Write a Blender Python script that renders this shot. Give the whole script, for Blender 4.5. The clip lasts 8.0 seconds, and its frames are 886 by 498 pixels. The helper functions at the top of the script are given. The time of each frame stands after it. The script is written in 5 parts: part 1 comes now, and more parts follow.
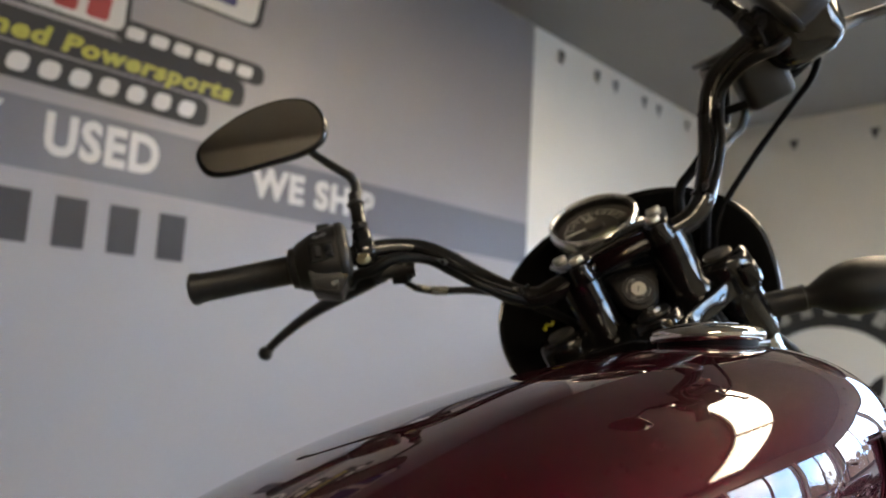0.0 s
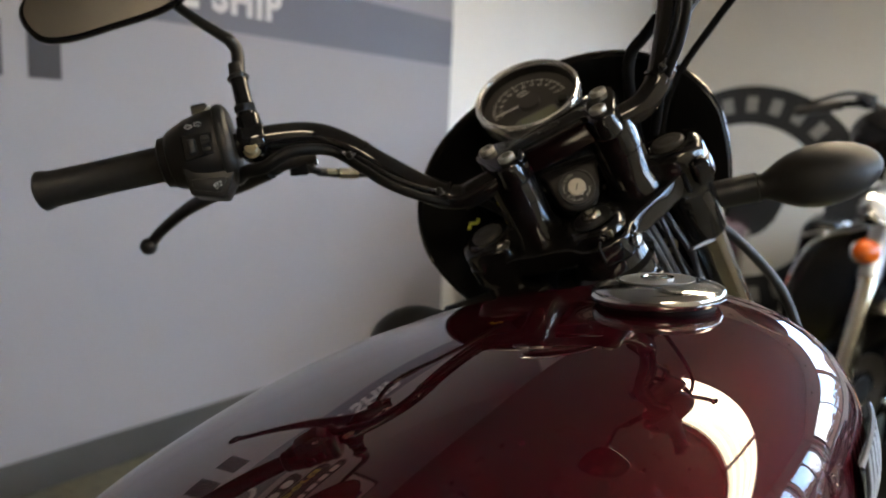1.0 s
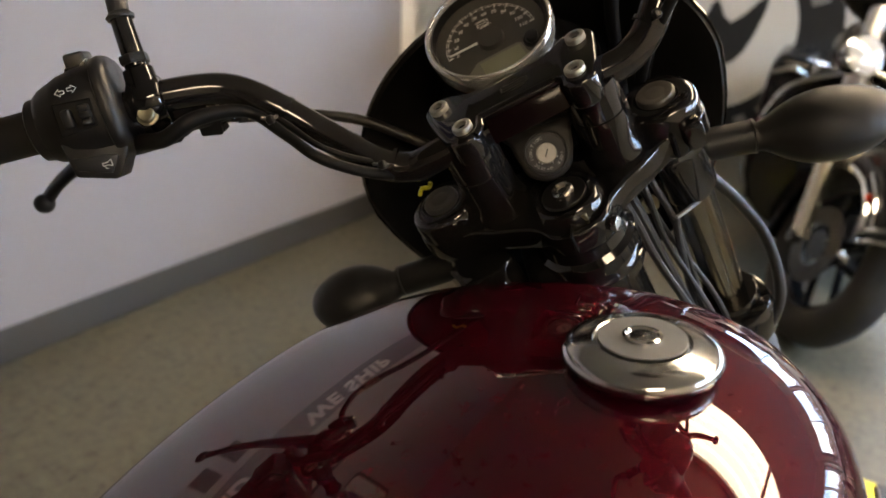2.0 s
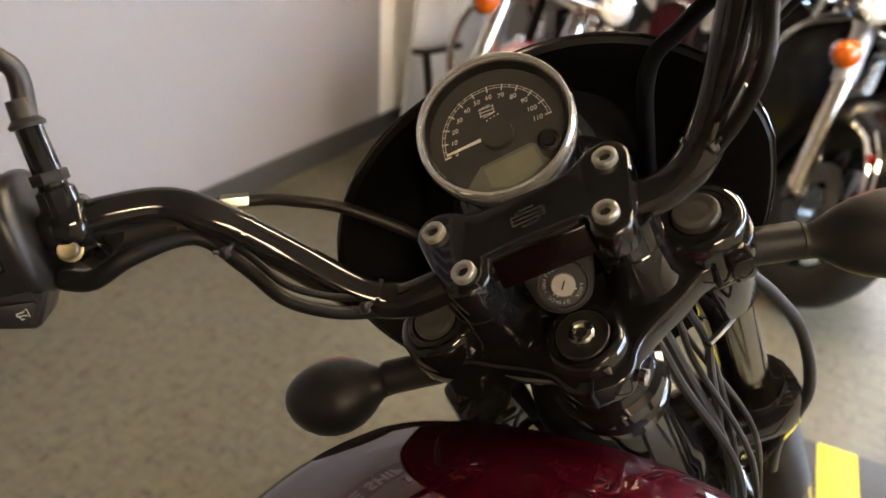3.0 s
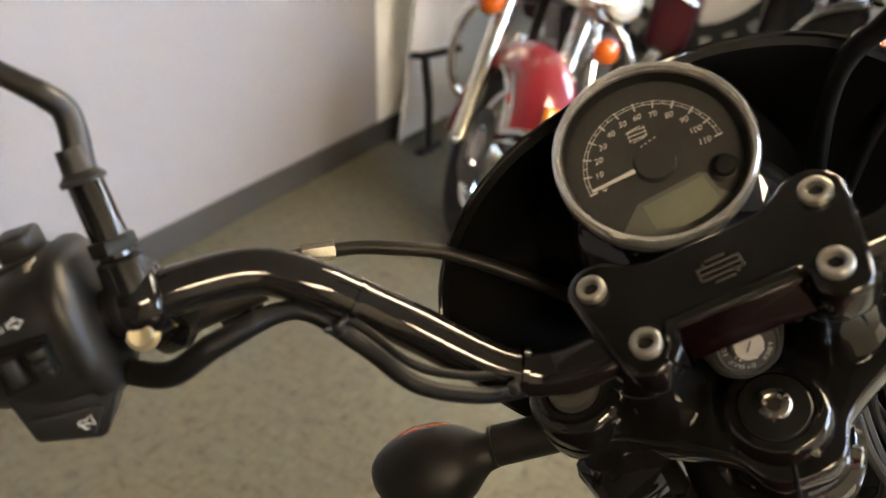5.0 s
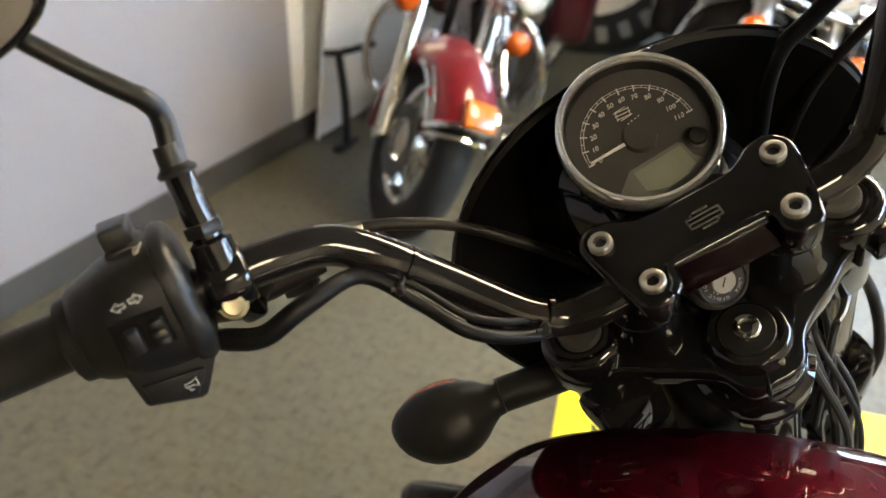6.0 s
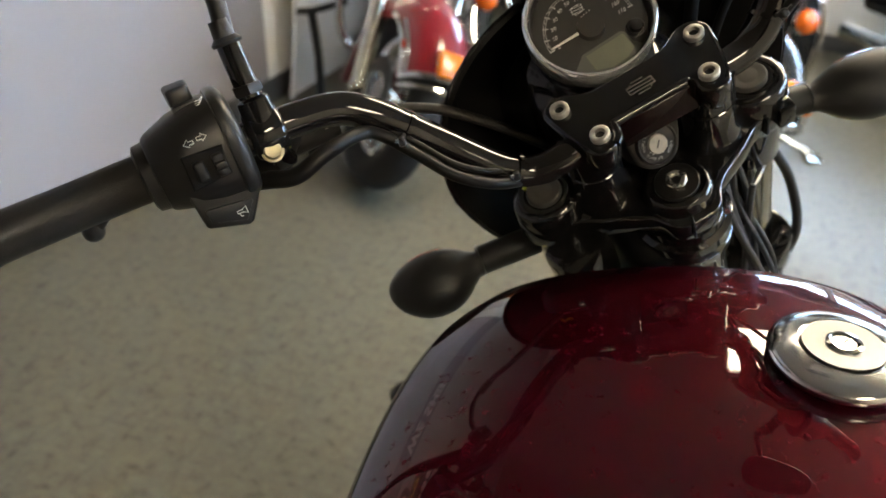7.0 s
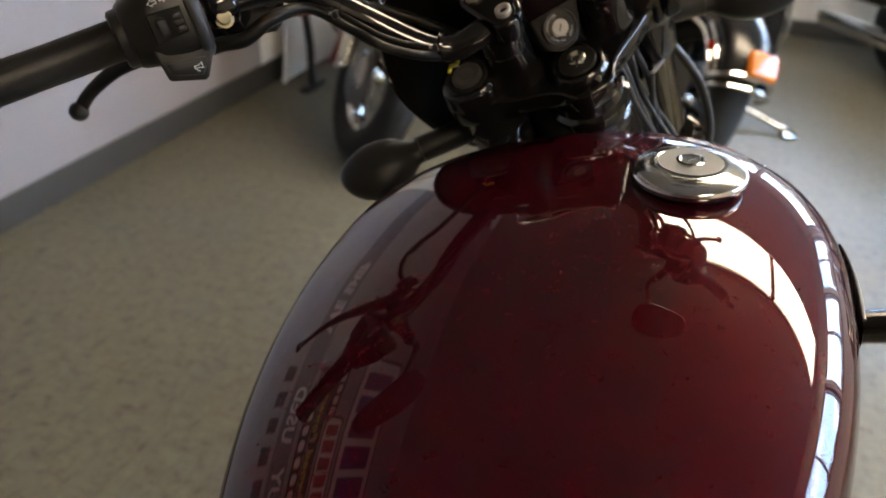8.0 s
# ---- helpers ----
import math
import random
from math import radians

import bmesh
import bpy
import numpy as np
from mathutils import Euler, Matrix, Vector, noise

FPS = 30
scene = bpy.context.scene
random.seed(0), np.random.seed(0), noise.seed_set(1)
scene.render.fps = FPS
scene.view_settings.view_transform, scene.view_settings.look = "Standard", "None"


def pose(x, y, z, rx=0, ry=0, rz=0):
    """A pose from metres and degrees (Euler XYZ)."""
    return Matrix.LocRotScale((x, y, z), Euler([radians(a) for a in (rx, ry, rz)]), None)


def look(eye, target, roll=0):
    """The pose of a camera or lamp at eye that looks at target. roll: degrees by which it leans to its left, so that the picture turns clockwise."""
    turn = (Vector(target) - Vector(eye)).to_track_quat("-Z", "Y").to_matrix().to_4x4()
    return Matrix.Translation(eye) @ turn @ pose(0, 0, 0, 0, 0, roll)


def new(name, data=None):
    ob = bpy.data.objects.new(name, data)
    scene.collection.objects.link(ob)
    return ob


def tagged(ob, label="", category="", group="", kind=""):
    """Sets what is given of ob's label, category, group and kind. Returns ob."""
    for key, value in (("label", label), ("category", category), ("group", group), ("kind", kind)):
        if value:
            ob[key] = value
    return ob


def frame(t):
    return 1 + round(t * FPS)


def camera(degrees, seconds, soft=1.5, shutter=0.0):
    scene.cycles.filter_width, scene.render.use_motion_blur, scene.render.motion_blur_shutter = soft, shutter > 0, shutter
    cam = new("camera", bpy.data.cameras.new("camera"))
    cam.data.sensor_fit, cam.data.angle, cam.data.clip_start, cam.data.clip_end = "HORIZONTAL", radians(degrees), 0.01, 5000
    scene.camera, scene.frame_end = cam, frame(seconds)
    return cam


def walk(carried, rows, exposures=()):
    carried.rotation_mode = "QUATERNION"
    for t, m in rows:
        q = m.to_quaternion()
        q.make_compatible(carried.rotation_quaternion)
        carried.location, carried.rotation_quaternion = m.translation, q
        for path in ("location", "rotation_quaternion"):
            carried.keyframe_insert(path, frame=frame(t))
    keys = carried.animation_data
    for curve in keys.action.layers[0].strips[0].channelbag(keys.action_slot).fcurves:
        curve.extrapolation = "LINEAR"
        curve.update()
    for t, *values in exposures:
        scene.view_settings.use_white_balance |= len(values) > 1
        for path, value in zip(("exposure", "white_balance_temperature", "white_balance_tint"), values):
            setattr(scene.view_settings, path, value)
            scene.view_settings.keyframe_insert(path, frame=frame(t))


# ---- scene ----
cam = camera(63.0, 8.0)
PATH = [
    (0, (0.122, 0.105, 0.898), (-1.279, 1.508, 1.164), 3.2),
    (0.5, (0.097, 0.144, 0.947), (-1.224, 1.646, 0.932), 3.2),
    (1, (0.054, 0.191, 1.006), (-1.172, 1.739, 0.689), 2.4),
    (1.2, (0.04, 0.209, 0.998), (-1.147, 1.785, 0.672), 2.1),
    (2.3, (-0.041, 0.327, 1.156), (-1.028, 1.785, 0.208), 2.1),
    (2.5, (-0.061, 0.352, 1.178), (-1.023, 1.803, 0.191), 1.9),
    (3, (-0.112, 0.404, 1.202), (-1.03, 1.852, 0.173), 3.7),
    (3.5, (-0.154, 0.452, 1.192), (-1.059, 1.897, 0.146), 3.1),
    (4, (-0.175, 0.478, 1.193), (-1.07, 1.93, 0.148), 3.8),
    (4.5, (-0.206, 0.461, 1.186), (-1.106, 1.911, 0.143), 2.5),
    (4.7, (-0.213, 0.45, 1.177), (-1.128, 1.898, 0.145), 2.0),
    (5.8, (-0.262, 0.369, 1.197), (-0.961, 1.937, 0.172), 2.4),
    (6, (-0.259, 0.348, 1.197), (-0.92, 1.931, 0.17), 2.6),
    (6.5, (-0.252, 0.287, 1.194), (-0.857, 1.879, 0.145), 2.5),
    (7, (-0.221, 0.226, 1.187), (-0.791, 1.802, 0.095), 3.0),
    (7.5, (-0.17, 0.162, 1.161), (-0.743, 1.741, 0.076), 2.4),
    (8, (-0.113, 0.118, 1.139), (-0.693, 1.7, 0.06), 2.4),
]
EXPOSURE = [(0.0, -0.72, 7050, 12), (1.0, -0.86, 7000, 12), (2.5, -0.27, 7900, 18), (3.2, 0.08, 8000, 17), (4.0, 0.22, 7900, 17), (6.0, 0.08, 7200, 10), (7.0, -0.08, 6800, 10), (8.0, -0.40, 7000, 15)]
walk(cam, [(t, look(eye, target, roll)) for t, eye, target, roll in PATH], EXPOSURE)
cam.data.dof.use_dof = True
cam.data.dof.focus_distance = 0.46
cam.data.dof.aperture_fstop = 6.0

# ---- world, daylight, exposure ----
world = bpy.data.worlds.new("sky")
scene.world = world
world.use_nodes = True
wn = world.node_tree.nodes
sky = wn.new("ShaderNodeTexSky")
sky.sky_type = "NISHITA"
sky.sun_disc = False
sky.sun_elevation, sky.sun_rotation = radians(38), radians(150)
world.node_tree.links.new(sky.outputs[0], wn["Background"].inputs[0])
wn["Background"].inputs[1].default_value = 0.12
sun = new("sun", bpy.data.lights.new("sun", "SUN"))
sun.data.energy, sun.data.angle, sun.data.color = 2.5, radians(0.5), (1.0, 0.95, 0.88)
sun.matrix_world = look((0, 0, 0), (0.25, -0.75, -0.62))

WALL_X, FAR_Y, CEIL_Z, EAST_X, BACK_Y = -1.925, 4.75, 2.44, 2.15, -3.2


# ---- materials ----
def material(name, base, rough=0.5, metal=0.0, coat=0.0, spec=0.5, vary=0.0, scale=20.0, bump=0.0, bump_scale=200.0, rough_vary=0.0, alpha=1.0, transmission=0.0, per_object=0.0):
    m = bpy.data.materials.new(name)
    m.use_nodes = True
    nt = m.node_tree
    b = nt.nodes["Principled BSDF"]
    b.inputs["Base Color"].default_value = (*base, 1)
    b.inputs["Roughness"].default_value = rough
    b.inputs["Metallic"].default_value = metal
    b.inputs["Coat Weight"].default_value = coat
    b.inputs["Coat Roughness"].default_value = 0.004
    b.inputs["Specular IOR Level"].default_value = spec
    b.inputs["Transmission Weight"].default_value = transmission
    co = nt.nodes.new("ShaderNodeTexCoord")
    if vary > 0:
        fine = nt.nodes.new("ShaderNodeTexNoise")
        fine.inputs["Scale"].default_value = scale
        fine.inputs["Detail"].default_value = 6
        nt.links.new(co.outputs["Object"], fine.inputs["Vector"])
        wide = nt.nodes.new("ShaderNodeTexNoise")
        wide.inputs["Scale"].default_value = scale * 0.13
        wide.inputs["Detail"].default_value = 3
        nt.links.new(co.outputs["Object"], wide.inputs["Vector"])
        add = nt.nodes.new("ShaderNodeMath")
        add.operation = "ADD"
        nt.links.new(fine.outputs["Fac"], add.inputs[0])
        nt.links.new(wide.outputs["Fac"], add.inputs[1])
        ramp = nt.nodes.new("ShaderNodeMapRange")
        ramp.inputs["From Min"].default_value, ramp.inputs["From Max"].default_value = 0.7, 1.3
        ramp.inputs["To Min"].default_value, ramp.inputs["To Max"].default_value = 1 - vary, 1 + vary
        nt.links.new(add.outputs[0], ramp.inputs["Value"])
        mul = nt.nodes.new("ShaderNodeVectorMath")
        mul.operation = "SCALE"
        mul.inputs[0].default_value = base
        nt.links.new(ramp.outputs[0], mul.inputs["Scale"])
        nt.links.new(mul.outputs[0], b.inputs["Base Color"])
    if rough_vary > 0:
        rn = nt.nodes.new("ShaderNodeTexNoise")
        rn.inputs["Scale"].default_value = scale * 0.6
        rn.inputs["Detail"].default_value = 5
        nt.links.new(co.outputs["Object"], rn.inputs["Vector"])
        rr = nt.nodes.new("ShaderNodeMapRange")
        rr.inputs["From Min"].default_value, rr.inputs["From Max"].default_value = 0.3, 0.7
        rr.inputs["To Min"].default_value, rr.inputs["To Max"].default_value = max(0.0, rough - rough_vary), rough + rough_vary
        nt.links.new(rn.outputs["Fac"], rr.inputs["Value"])
        nt.links.new(rr.outputs[0], b.inputs["Roughness"])
    if bump > 0:
        bn = nt.nodes.new("ShaderNodeTexNoise")
        bn.inputs["Scale"].default_value = bump_scale
        bn.inputs["Detail"].default_value = 4
        nt.links.new(co.outputs["Object"], bn.inputs["Vector"])
        bp = nt.nodes.new("ShaderNodeBump")
        bp.inputs["Strength"].default_value = bump
        bp.inputs["Distance"].default_value = 0.001
        nt.links.new(bn.outputs["Fac"], bp.inputs["Height"])
        nt.links.new(bp.outputs[0], b.inputs["Normal"])
    return m


def glowing(name, colour, strength):
    m = bpy.data.materials.new(name)
    m.use_nodes = True
    b = m.node_tree.nodes["Principled BSDF"]
    b.inputs["Base Color"].default_value = (*colour, 1)
    b.inputs["Emission Color"].default_value = (*colour, 1)
    b.inputs["Emission Strength"].default_value = strength
    return m


PAINT = material("burgundy_paint", (0.041, 0.0011, 0.0056), 0.50, 0.55, 1.0, 0.06, 0.10, 900.0)
PAINT.node_tree.nodes["Principled BSDF"].inputs["Coat IOR"].default_value = 1.56
PAINT.node_tree.nodes["Principled BSDF"].inputs["Specular Tint"].default_value = (0.22, 0.008, 0.018, 1)
GLOSS = material("gloss_black", (0.0075, 0.0070, 0.0067), 0.055, 0.0, 0.0, 0.6, 0.15, 60.0, 0.0, 900.0, 0.025)
BAR = material("gloss_black_bar", (0.0115, 0.0102, 0.0095), 0.075, 0.0, 0.0, 0.6, 0.08, 25.0, 0.0, 1500.0, 0.02)
PLASTIC = material("black_plastic", (0.0115, 0.0108, 0.0102), 0.35, 0.0, 0.0, 0.42, 0.2, 120.0, 0.2, 1600.0, 0.06)
MATTE = material("matte_black", (0.0125, 0.012, 0.0115), 0.46, 0.0, 0.0, 0.30, 0.2, 60.0, 0.1, 1800.0, 0.06)
INNER = material("cowl_black", (0.0042, 0.0040, 0.0039), 0.5, 0.0, 0.0, 0.12, 0.2, 60.0)
CABLE = material("cable_sheath", (0.019, 0.019, 0.0195), 0.34, 0.0, 0.0, 0.5, 0.2, 120.0)
RUBBER = material("black_rubber", (0.017, 0.0155, 0.014), 0.40, 0.0, 0.0, 0.35, 0.25, 120.0, 0.25, 900.0, 0.08)
LOOM = material("loom_sleeve", (0.007, 0.0066, 0.0062), 0.42, 0.0, 0.0, 0.20, 0.2, 120.0)
# far darker than black_rubber: the cowl's shade is put into this colour
SHADEDHOSE = material("hose_rubber_shaded", (0.0035, 0.0033, 0.0032), 0.5, 0.0, 0.0, 0.10, 0.25, 120.0)
CHROME = material("chrome", (0.72, 0.71, 0.69), 0.07, 1.0, 0.0, 0.5, 0.05, 60.0, 0.0, 100.0, 0.03)
CAPCHROME = material("satin_chrome", (0.74, 0.73, 0.71), 0.15, 1.0, 0.0, 0.5, 0.04, 60.0, 0.0, 100.0, 0.04)
BEZEL = material("polished_bezel", (0.92, 0.91, 0.89), 0.17, 0.8, 0.0, 0.5, 0.03, 60.0)
STEEL = material("zinc_steel", (0.66, 0.635, 0.57), 0.26, 1.0, 0.0, 0.5, 0.2, 300.0, 0.15, 900.0, 0.1)
SATIN = material("satin_key_barrel", (0.30, 0.275, 0.235), 0.50, 0.6, 0.0, 0.5, 0.08, 500.0)
CAPGREY = material("satin_cap_grey", (0.19, 0.192, 0.196), 0.34, 0.35, 0.0, 0.5, 0.04, 200.0)
# black strip; its red tint is the tank's reflection put into the colour
STRIP = material("tank_tinted_black", (0.006, 0.0018, 0.0024), 0.16, 0.0, 0.0, 0.12)
HUB = material("needle_hub", (0.046, 0.043, 0.040), 0.45, 0.0, 0.0, 0.4)
BOLTZINC = material("dull_zinc", (0.66, 0.64, 0.57), 0.42, 1.0, 0.0, 0.5, 0.1, 300.0)
BRIGHT = material("bright_zinc", (0.80, 0.76, 0.64), 0.20, 1.0, 0.0, 0.5, 0.06, 300.0)
# lighter than matte_black: light on the fork caps is put into this grey
FORKCAP = material("lit_grey_plug", (0.045, 0.042, 0.038), 0.5, 0.0, 0.0, 0.4, 0.15, 200.0)
FORKTUBE = material("fork_chrome", (0.26, 0.24, 0.20), 0.14, 1.0, 0.0, 0.5, 0.08, 60.0)
LOCK = material("lock_housing", (0.022, 0.020, 0.0185), 0.45, 0.0, 0.0, 0.22, 0.15, 200.0)
BRUSHED = material("brushed_steel", (0.44, 0.435, 0.425), 0.45, 1.0, 0.0, 0.5, 0.03, 200.0)
GOLD = material("passivated_steel", (0.33, 0.295, 0.20), 0.45, 1.0, 0.0, 0.5, 0.06, 300.0)
DIAL = material("dial_face", (0.047, 0.044, 0.041), 0.45, 0.0, 0.5, 0.4, 0.1, 200.0)
PRINT = material("white_print", (0.70, 0.69, 0.66), 0.5, 0.0, 0.0, 0.3, 0.06, 300.0)
WORNPRINT = material("worn_white_print", (0.36, 0.35, 0.33), 0.5, 0.0, 0.0, 0.3, 0.3, 900.0)
GREYPRINT = material("grey_print", (0.125, 0.125, 0.105), 0.4)
LCD = material("lcd_glass", (0.22, 0.23, 0.17), 0.25, 0.0, 0.3, 0.5, 0.06, 120.0)
LAMPAMBER = material("clear_amber_lens", (0.52, 0.125, 0.009), 0.16, 0.0, 0.5, 0.5, 0.2, 120.0, 0.3, 400.0)
AMBER = material("amber_lens", (0.48, 0.080, 0.006), 0.18, 0.0, 0.4, 0.5, 0.15, 160.0, 0.3, 500.0, 0.05, 1.0, 0.15)
REDGLASS = material("red_reflector", (0.45, 0.03, 0.01), 0.2, 0.0, 0.4)
YELLOW = material("yellow_tape", (0.78, 0.66, 0.03), 0.45, 0.0, 0.0, 0.5, 0.1, 30.0, 0.1, 300.0)
TAG = material("yellow_plastic", (0.62, 0.60, 0.03), 0.4)
BLACKTAPE = material("black_tape", (0.03, 0.03, 0.03), 0.5, 0.0, 0.0, 0.5, 0.2, 30.0, 0.1, 300.0)
MIRROR = material("mirror_glass", (0.30, 0.29, 0.285), 0.03, 1.0)
REDPAINT = material("red_paint", (0.14, 0.0035, 0.009), 0.45, 0.0, 1.0, 0.2, 0.1, 300.0)
# the red paint again, darkened to carry the shade on tank and bags
SHADEDRED = material("red_paint_shaded", (0.045, 0.003, 0.008), 0.40, 0.0, 0.8, 0.2, 0.1, 300.0)
SIGNBLACK = material("black_sign_face", (0.009, 0.009, 0.009), 0.55, 0.0, 0.0, 0.4, 0.2, 8.0)
SIGNGREY = material("grey_sign_letter", (0.22, 0.21, 0.19), 0.55, 0.0, 0.0, 0.4, 0.1, 8.0)
FARBLACK = material("black_paint", (0.006, 0.006, 0.0065), 0.22, 0.0, 0.0, 0.4, 0.2, 20.0)
TYRE = material("tyre_rubber", (0.014, 0.0135, 0.013), 0.75, 0.0, 0.0, 0.4, 0.25, 40.0, 0.4, 120.0)
ENGINE = material("cast_engine", (0.10, 0.10, 0.10), 0.42, 0.8, 0.0, 0.5, 0.2, 40.0, 0.2, 300.0)
LEATHER = material("black_leather", (0.018, 0.017, 0.016), 0.55, 0.0, 0.0, 0.5, 0.25, 40.0, 0.5, 260.0, 0.1)
LAMPGLASS = material("lamp_glass", (0.80, 0.80, 0.78), 0.08, 0.6, 0.5)
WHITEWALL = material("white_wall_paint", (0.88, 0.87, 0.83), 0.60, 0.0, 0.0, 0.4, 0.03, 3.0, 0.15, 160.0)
# warm white whose level makes up for light missing on the end wall
FARPAINT = material("toned_white_paint", (0.55, 0.525, 0.47), 0.65, 0.0, 0.0, 0.4, 0.04, 3.0, 0.15, 160.0)
# assumed colour for the unseen south wall, dark to hold back bounced light
SOUTHPAINT = material("low_bounce_paint", (0.085, 0.078, 0.070), 0.65, 0.0, 0.0, 0.4, 0.05, 3.0, 0.15, 160.0)
MURAL = material("grey_vinyl_print", (0.290, 0.277, 0.292), 0.42, 0.0, 0.0, 0.45, 0.035, 2.2, 0.08, 60.0, 0.06)
BAND = material("band_vinyl_print", (0.125, 0.125, 0.152), 0.42, 0.0, 0.0, 0.45, 0.05, 2.5)
LETTER = material("white_vinyl_letter", (0.62, 0.61, 0.605), 0.42)
DARKLETTER = material("dark_grey_vinyl", (0.062, 0.060, 0.066), 0.55, 0.0, 0.0, 0.15, 0.05, 6.0)
CHARCOAL = material("charcoal_vinyl", (0.05, 0.05, 0.053), 0.55, 0.0, 0.0, 0.15, 0.05, 6.0)
YELLOWLETTER = material("yellow_vinyl", (0.40, 0.38, 0.05), 0.42)
REDLETTER = material("red_vinyl", (0.36, 0.035, 0.035), 0.42)
BLUELETTER = material("blue_vinyl", (0.030, 0.032, 0.14), 0.42)
BASEBOARD = material("grey_cove_base", (0.052, 0.050, 0.046), 0.5, 0.0, 0.0, 0.5, 0.12, 6.0, 0.1, 120.0)
CEILING = material("grey_ceiling_paint", (0.31, 0.30, 0.285), 0.8, 0.0, 0.0, 0.3, 0.04, 3.0, 0.3, 90.0)
FRAME = material("aluminium_frame", (0.10, 0.10, 0.105), 0.35, 0.8)
TUBE = glowing("fluorescent_tube", (1.0, 0.90, 0.72), 44.0)
DIFFUSER = glowing("prismatic_diffuser", (1.0, 0.87, 0.66), 31.0)
OUTSIDE = 27.0
PANELWHITE = material("glossy_white_plastic", (0.84, 0.84, 0.83), 0.12, 0.0, 0.3, 0.5, 0.02, 4.0)
FIXTURE = material("white_enamel", (0.80, 0.79, 0.76), 0.35)


def floor_material():
    m = material("mottled_vinyl_tile", (0.36, 0.32, 0.25), 0.42, 0.0, 0.0, 0.45)
    nt = m.node_tree
    b = nt.nodes["Principled BSDF"]
    geo = nt.nodes.new("ShaderNodeNewGeometry")
    fleck = []
    for stretch in ((46, 24, 1), (24, 46, 1)):
        mp = nt.nodes.new("ShaderNodeMapping")
        mp.inputs["Scale"].default_value = stretch
        nt.links.new(geo.outputs["Position"], mp.inputs["Vector"])
        n = nt.nodes.new("ShaderNodeTexNoise")
        n.inputs["Scale"].default_value = 1.0
        n.inputs["Detail"].default_value = 4.0
        n.inputs["Roughness"].default_value = 0.55
        nt.links.new(mp.outputs[0], n.inputs["Vector"])
        fleck.append(n)
    mix = nt.nodes.new("ShaderNodeMath")
    mix.operation = "MINIMUM"
    nt.links.new(fleck[0].outputs["Fac"], mix.inputs[0])
    nt.links.new(fleck[1].outputs["Fac"], mix.inputs[1])
    ramp = nt.nodes.new("ShaderNodeValToRGB")
    e = ramp.color_ramp.elements
    e[0].position, e[0].color = 0.28, (0.054, 0.050, 0.036, 1)
    e[1].position, e[1].color = 0.62, (0.134, 0.123, 0.085, 1)
    mid = ramp.color_ramp.elements.new(0.40)
    mid.color = (0.100, 0.092, 0.064, 1)
    nt.links.new(mix.outputs[0], ramp.inputs[0])
    wide = nt.nodes.new("ShaderNodeTexNoise")
    wide.inputs["Scale"].default_value = 1.3
    wide.inputs["Detail"].default_value = 5.0
    nt.links.new(geo.outputs["Position"], wide.inputs["Vector"])
    grime = nt.nodes.new("ShaderNodeMapRange")
    grime.inputs["From Min"].default_value, grime.inputs["From Max"].default_value = 0.3, 0.7
    grime.inputs["To Min"].default_value, grime.inputs["To Max"].default_value = 0.86, 1.08
    nt.links.new(wide.outputs["Fac"], grime.inputs["Value"])
    mul = nt.nodes.new("ShaderNodeVectorMath")
    mul.operation = "SCALE"
    nt.links.new(ramp.outputs[0], mul.inputs[0])
    nt.links.new(grime.outputs[0], mul.inputs["Scale"])
    nt.links.new(mul.outputs[0], b.inputs["Base Color"])
    rr = nt.nodes.new("ShaderNodeMapRange")
    rr.inputs["From Min"].default_value, rr.inputs["From Max"].default_value = 0.3, 0.7
    rr.inputs["To Min"].default_value, rr.inputs["To Max"].default_value = 0.36, 0.55
    nt.links.new(wide.outputs["Fac"], rr.inputs["Value"])
    nt.links.new(rr.outputs[0], b.inputs["Roughness"])
    return m


FLOOR = floor_material()


# ---- mesh helpers ----
PLACE = {}


def made(name, verts, faces, mat, parent=None, m=None, label="", sharp=38, smooth=True):
    """A mesh object at the world pose m, under parent where one is given."""
    me = bpy.data.meshes.new(name)
    me.from_pydata([tuple(v) for v in verts], [], faces)
    me.validate()
    me.materials.append(mat)
    if smooth:
        me.polygons.foreach_set("use_smooth", [True] * len(me.polygons))
        me.set_sharp_from_angle(angle=radians(sharp))
    ob = new(name, me)
    m = m or Matrix()
    PLACE[ob] = m
    if parent is not None:
        ob.parent = parent
        ob.matrix_basis = PLACE[parent].inverted() @ m
    else:
        ob.matrix_basis = m
    if label:
        tagged(ob, label)
    return ob


def thing(name, m, label, category, group=""):
    ob = new(name)
    ob.empty_display_size = 0.1
    ob.matrix_basis = m
    PLACE[ob] = m
    return tagged(ob, label, category, group)


def grow(points, steps=6):
    """A smooth line through the points."""
    p = [Vector(q) for q in points]
    p = [2 * p[0] - p[1]] + p + [2 * p[-1] - p[-2]]
    out = []
    for i in range(1, len(p) - 2):
        a, b, c, d = p[i - 1:i + 3]
        for k in range(steps):
            t = k / steps
            out.append(0.5 * (2 * b + (c - a) * t + (2 * a - 5 * b + 4 * c - d) * t * t + (3 * b - a - 3 * c + d) * t ** 3))
    out.append(p[-2])
    return out


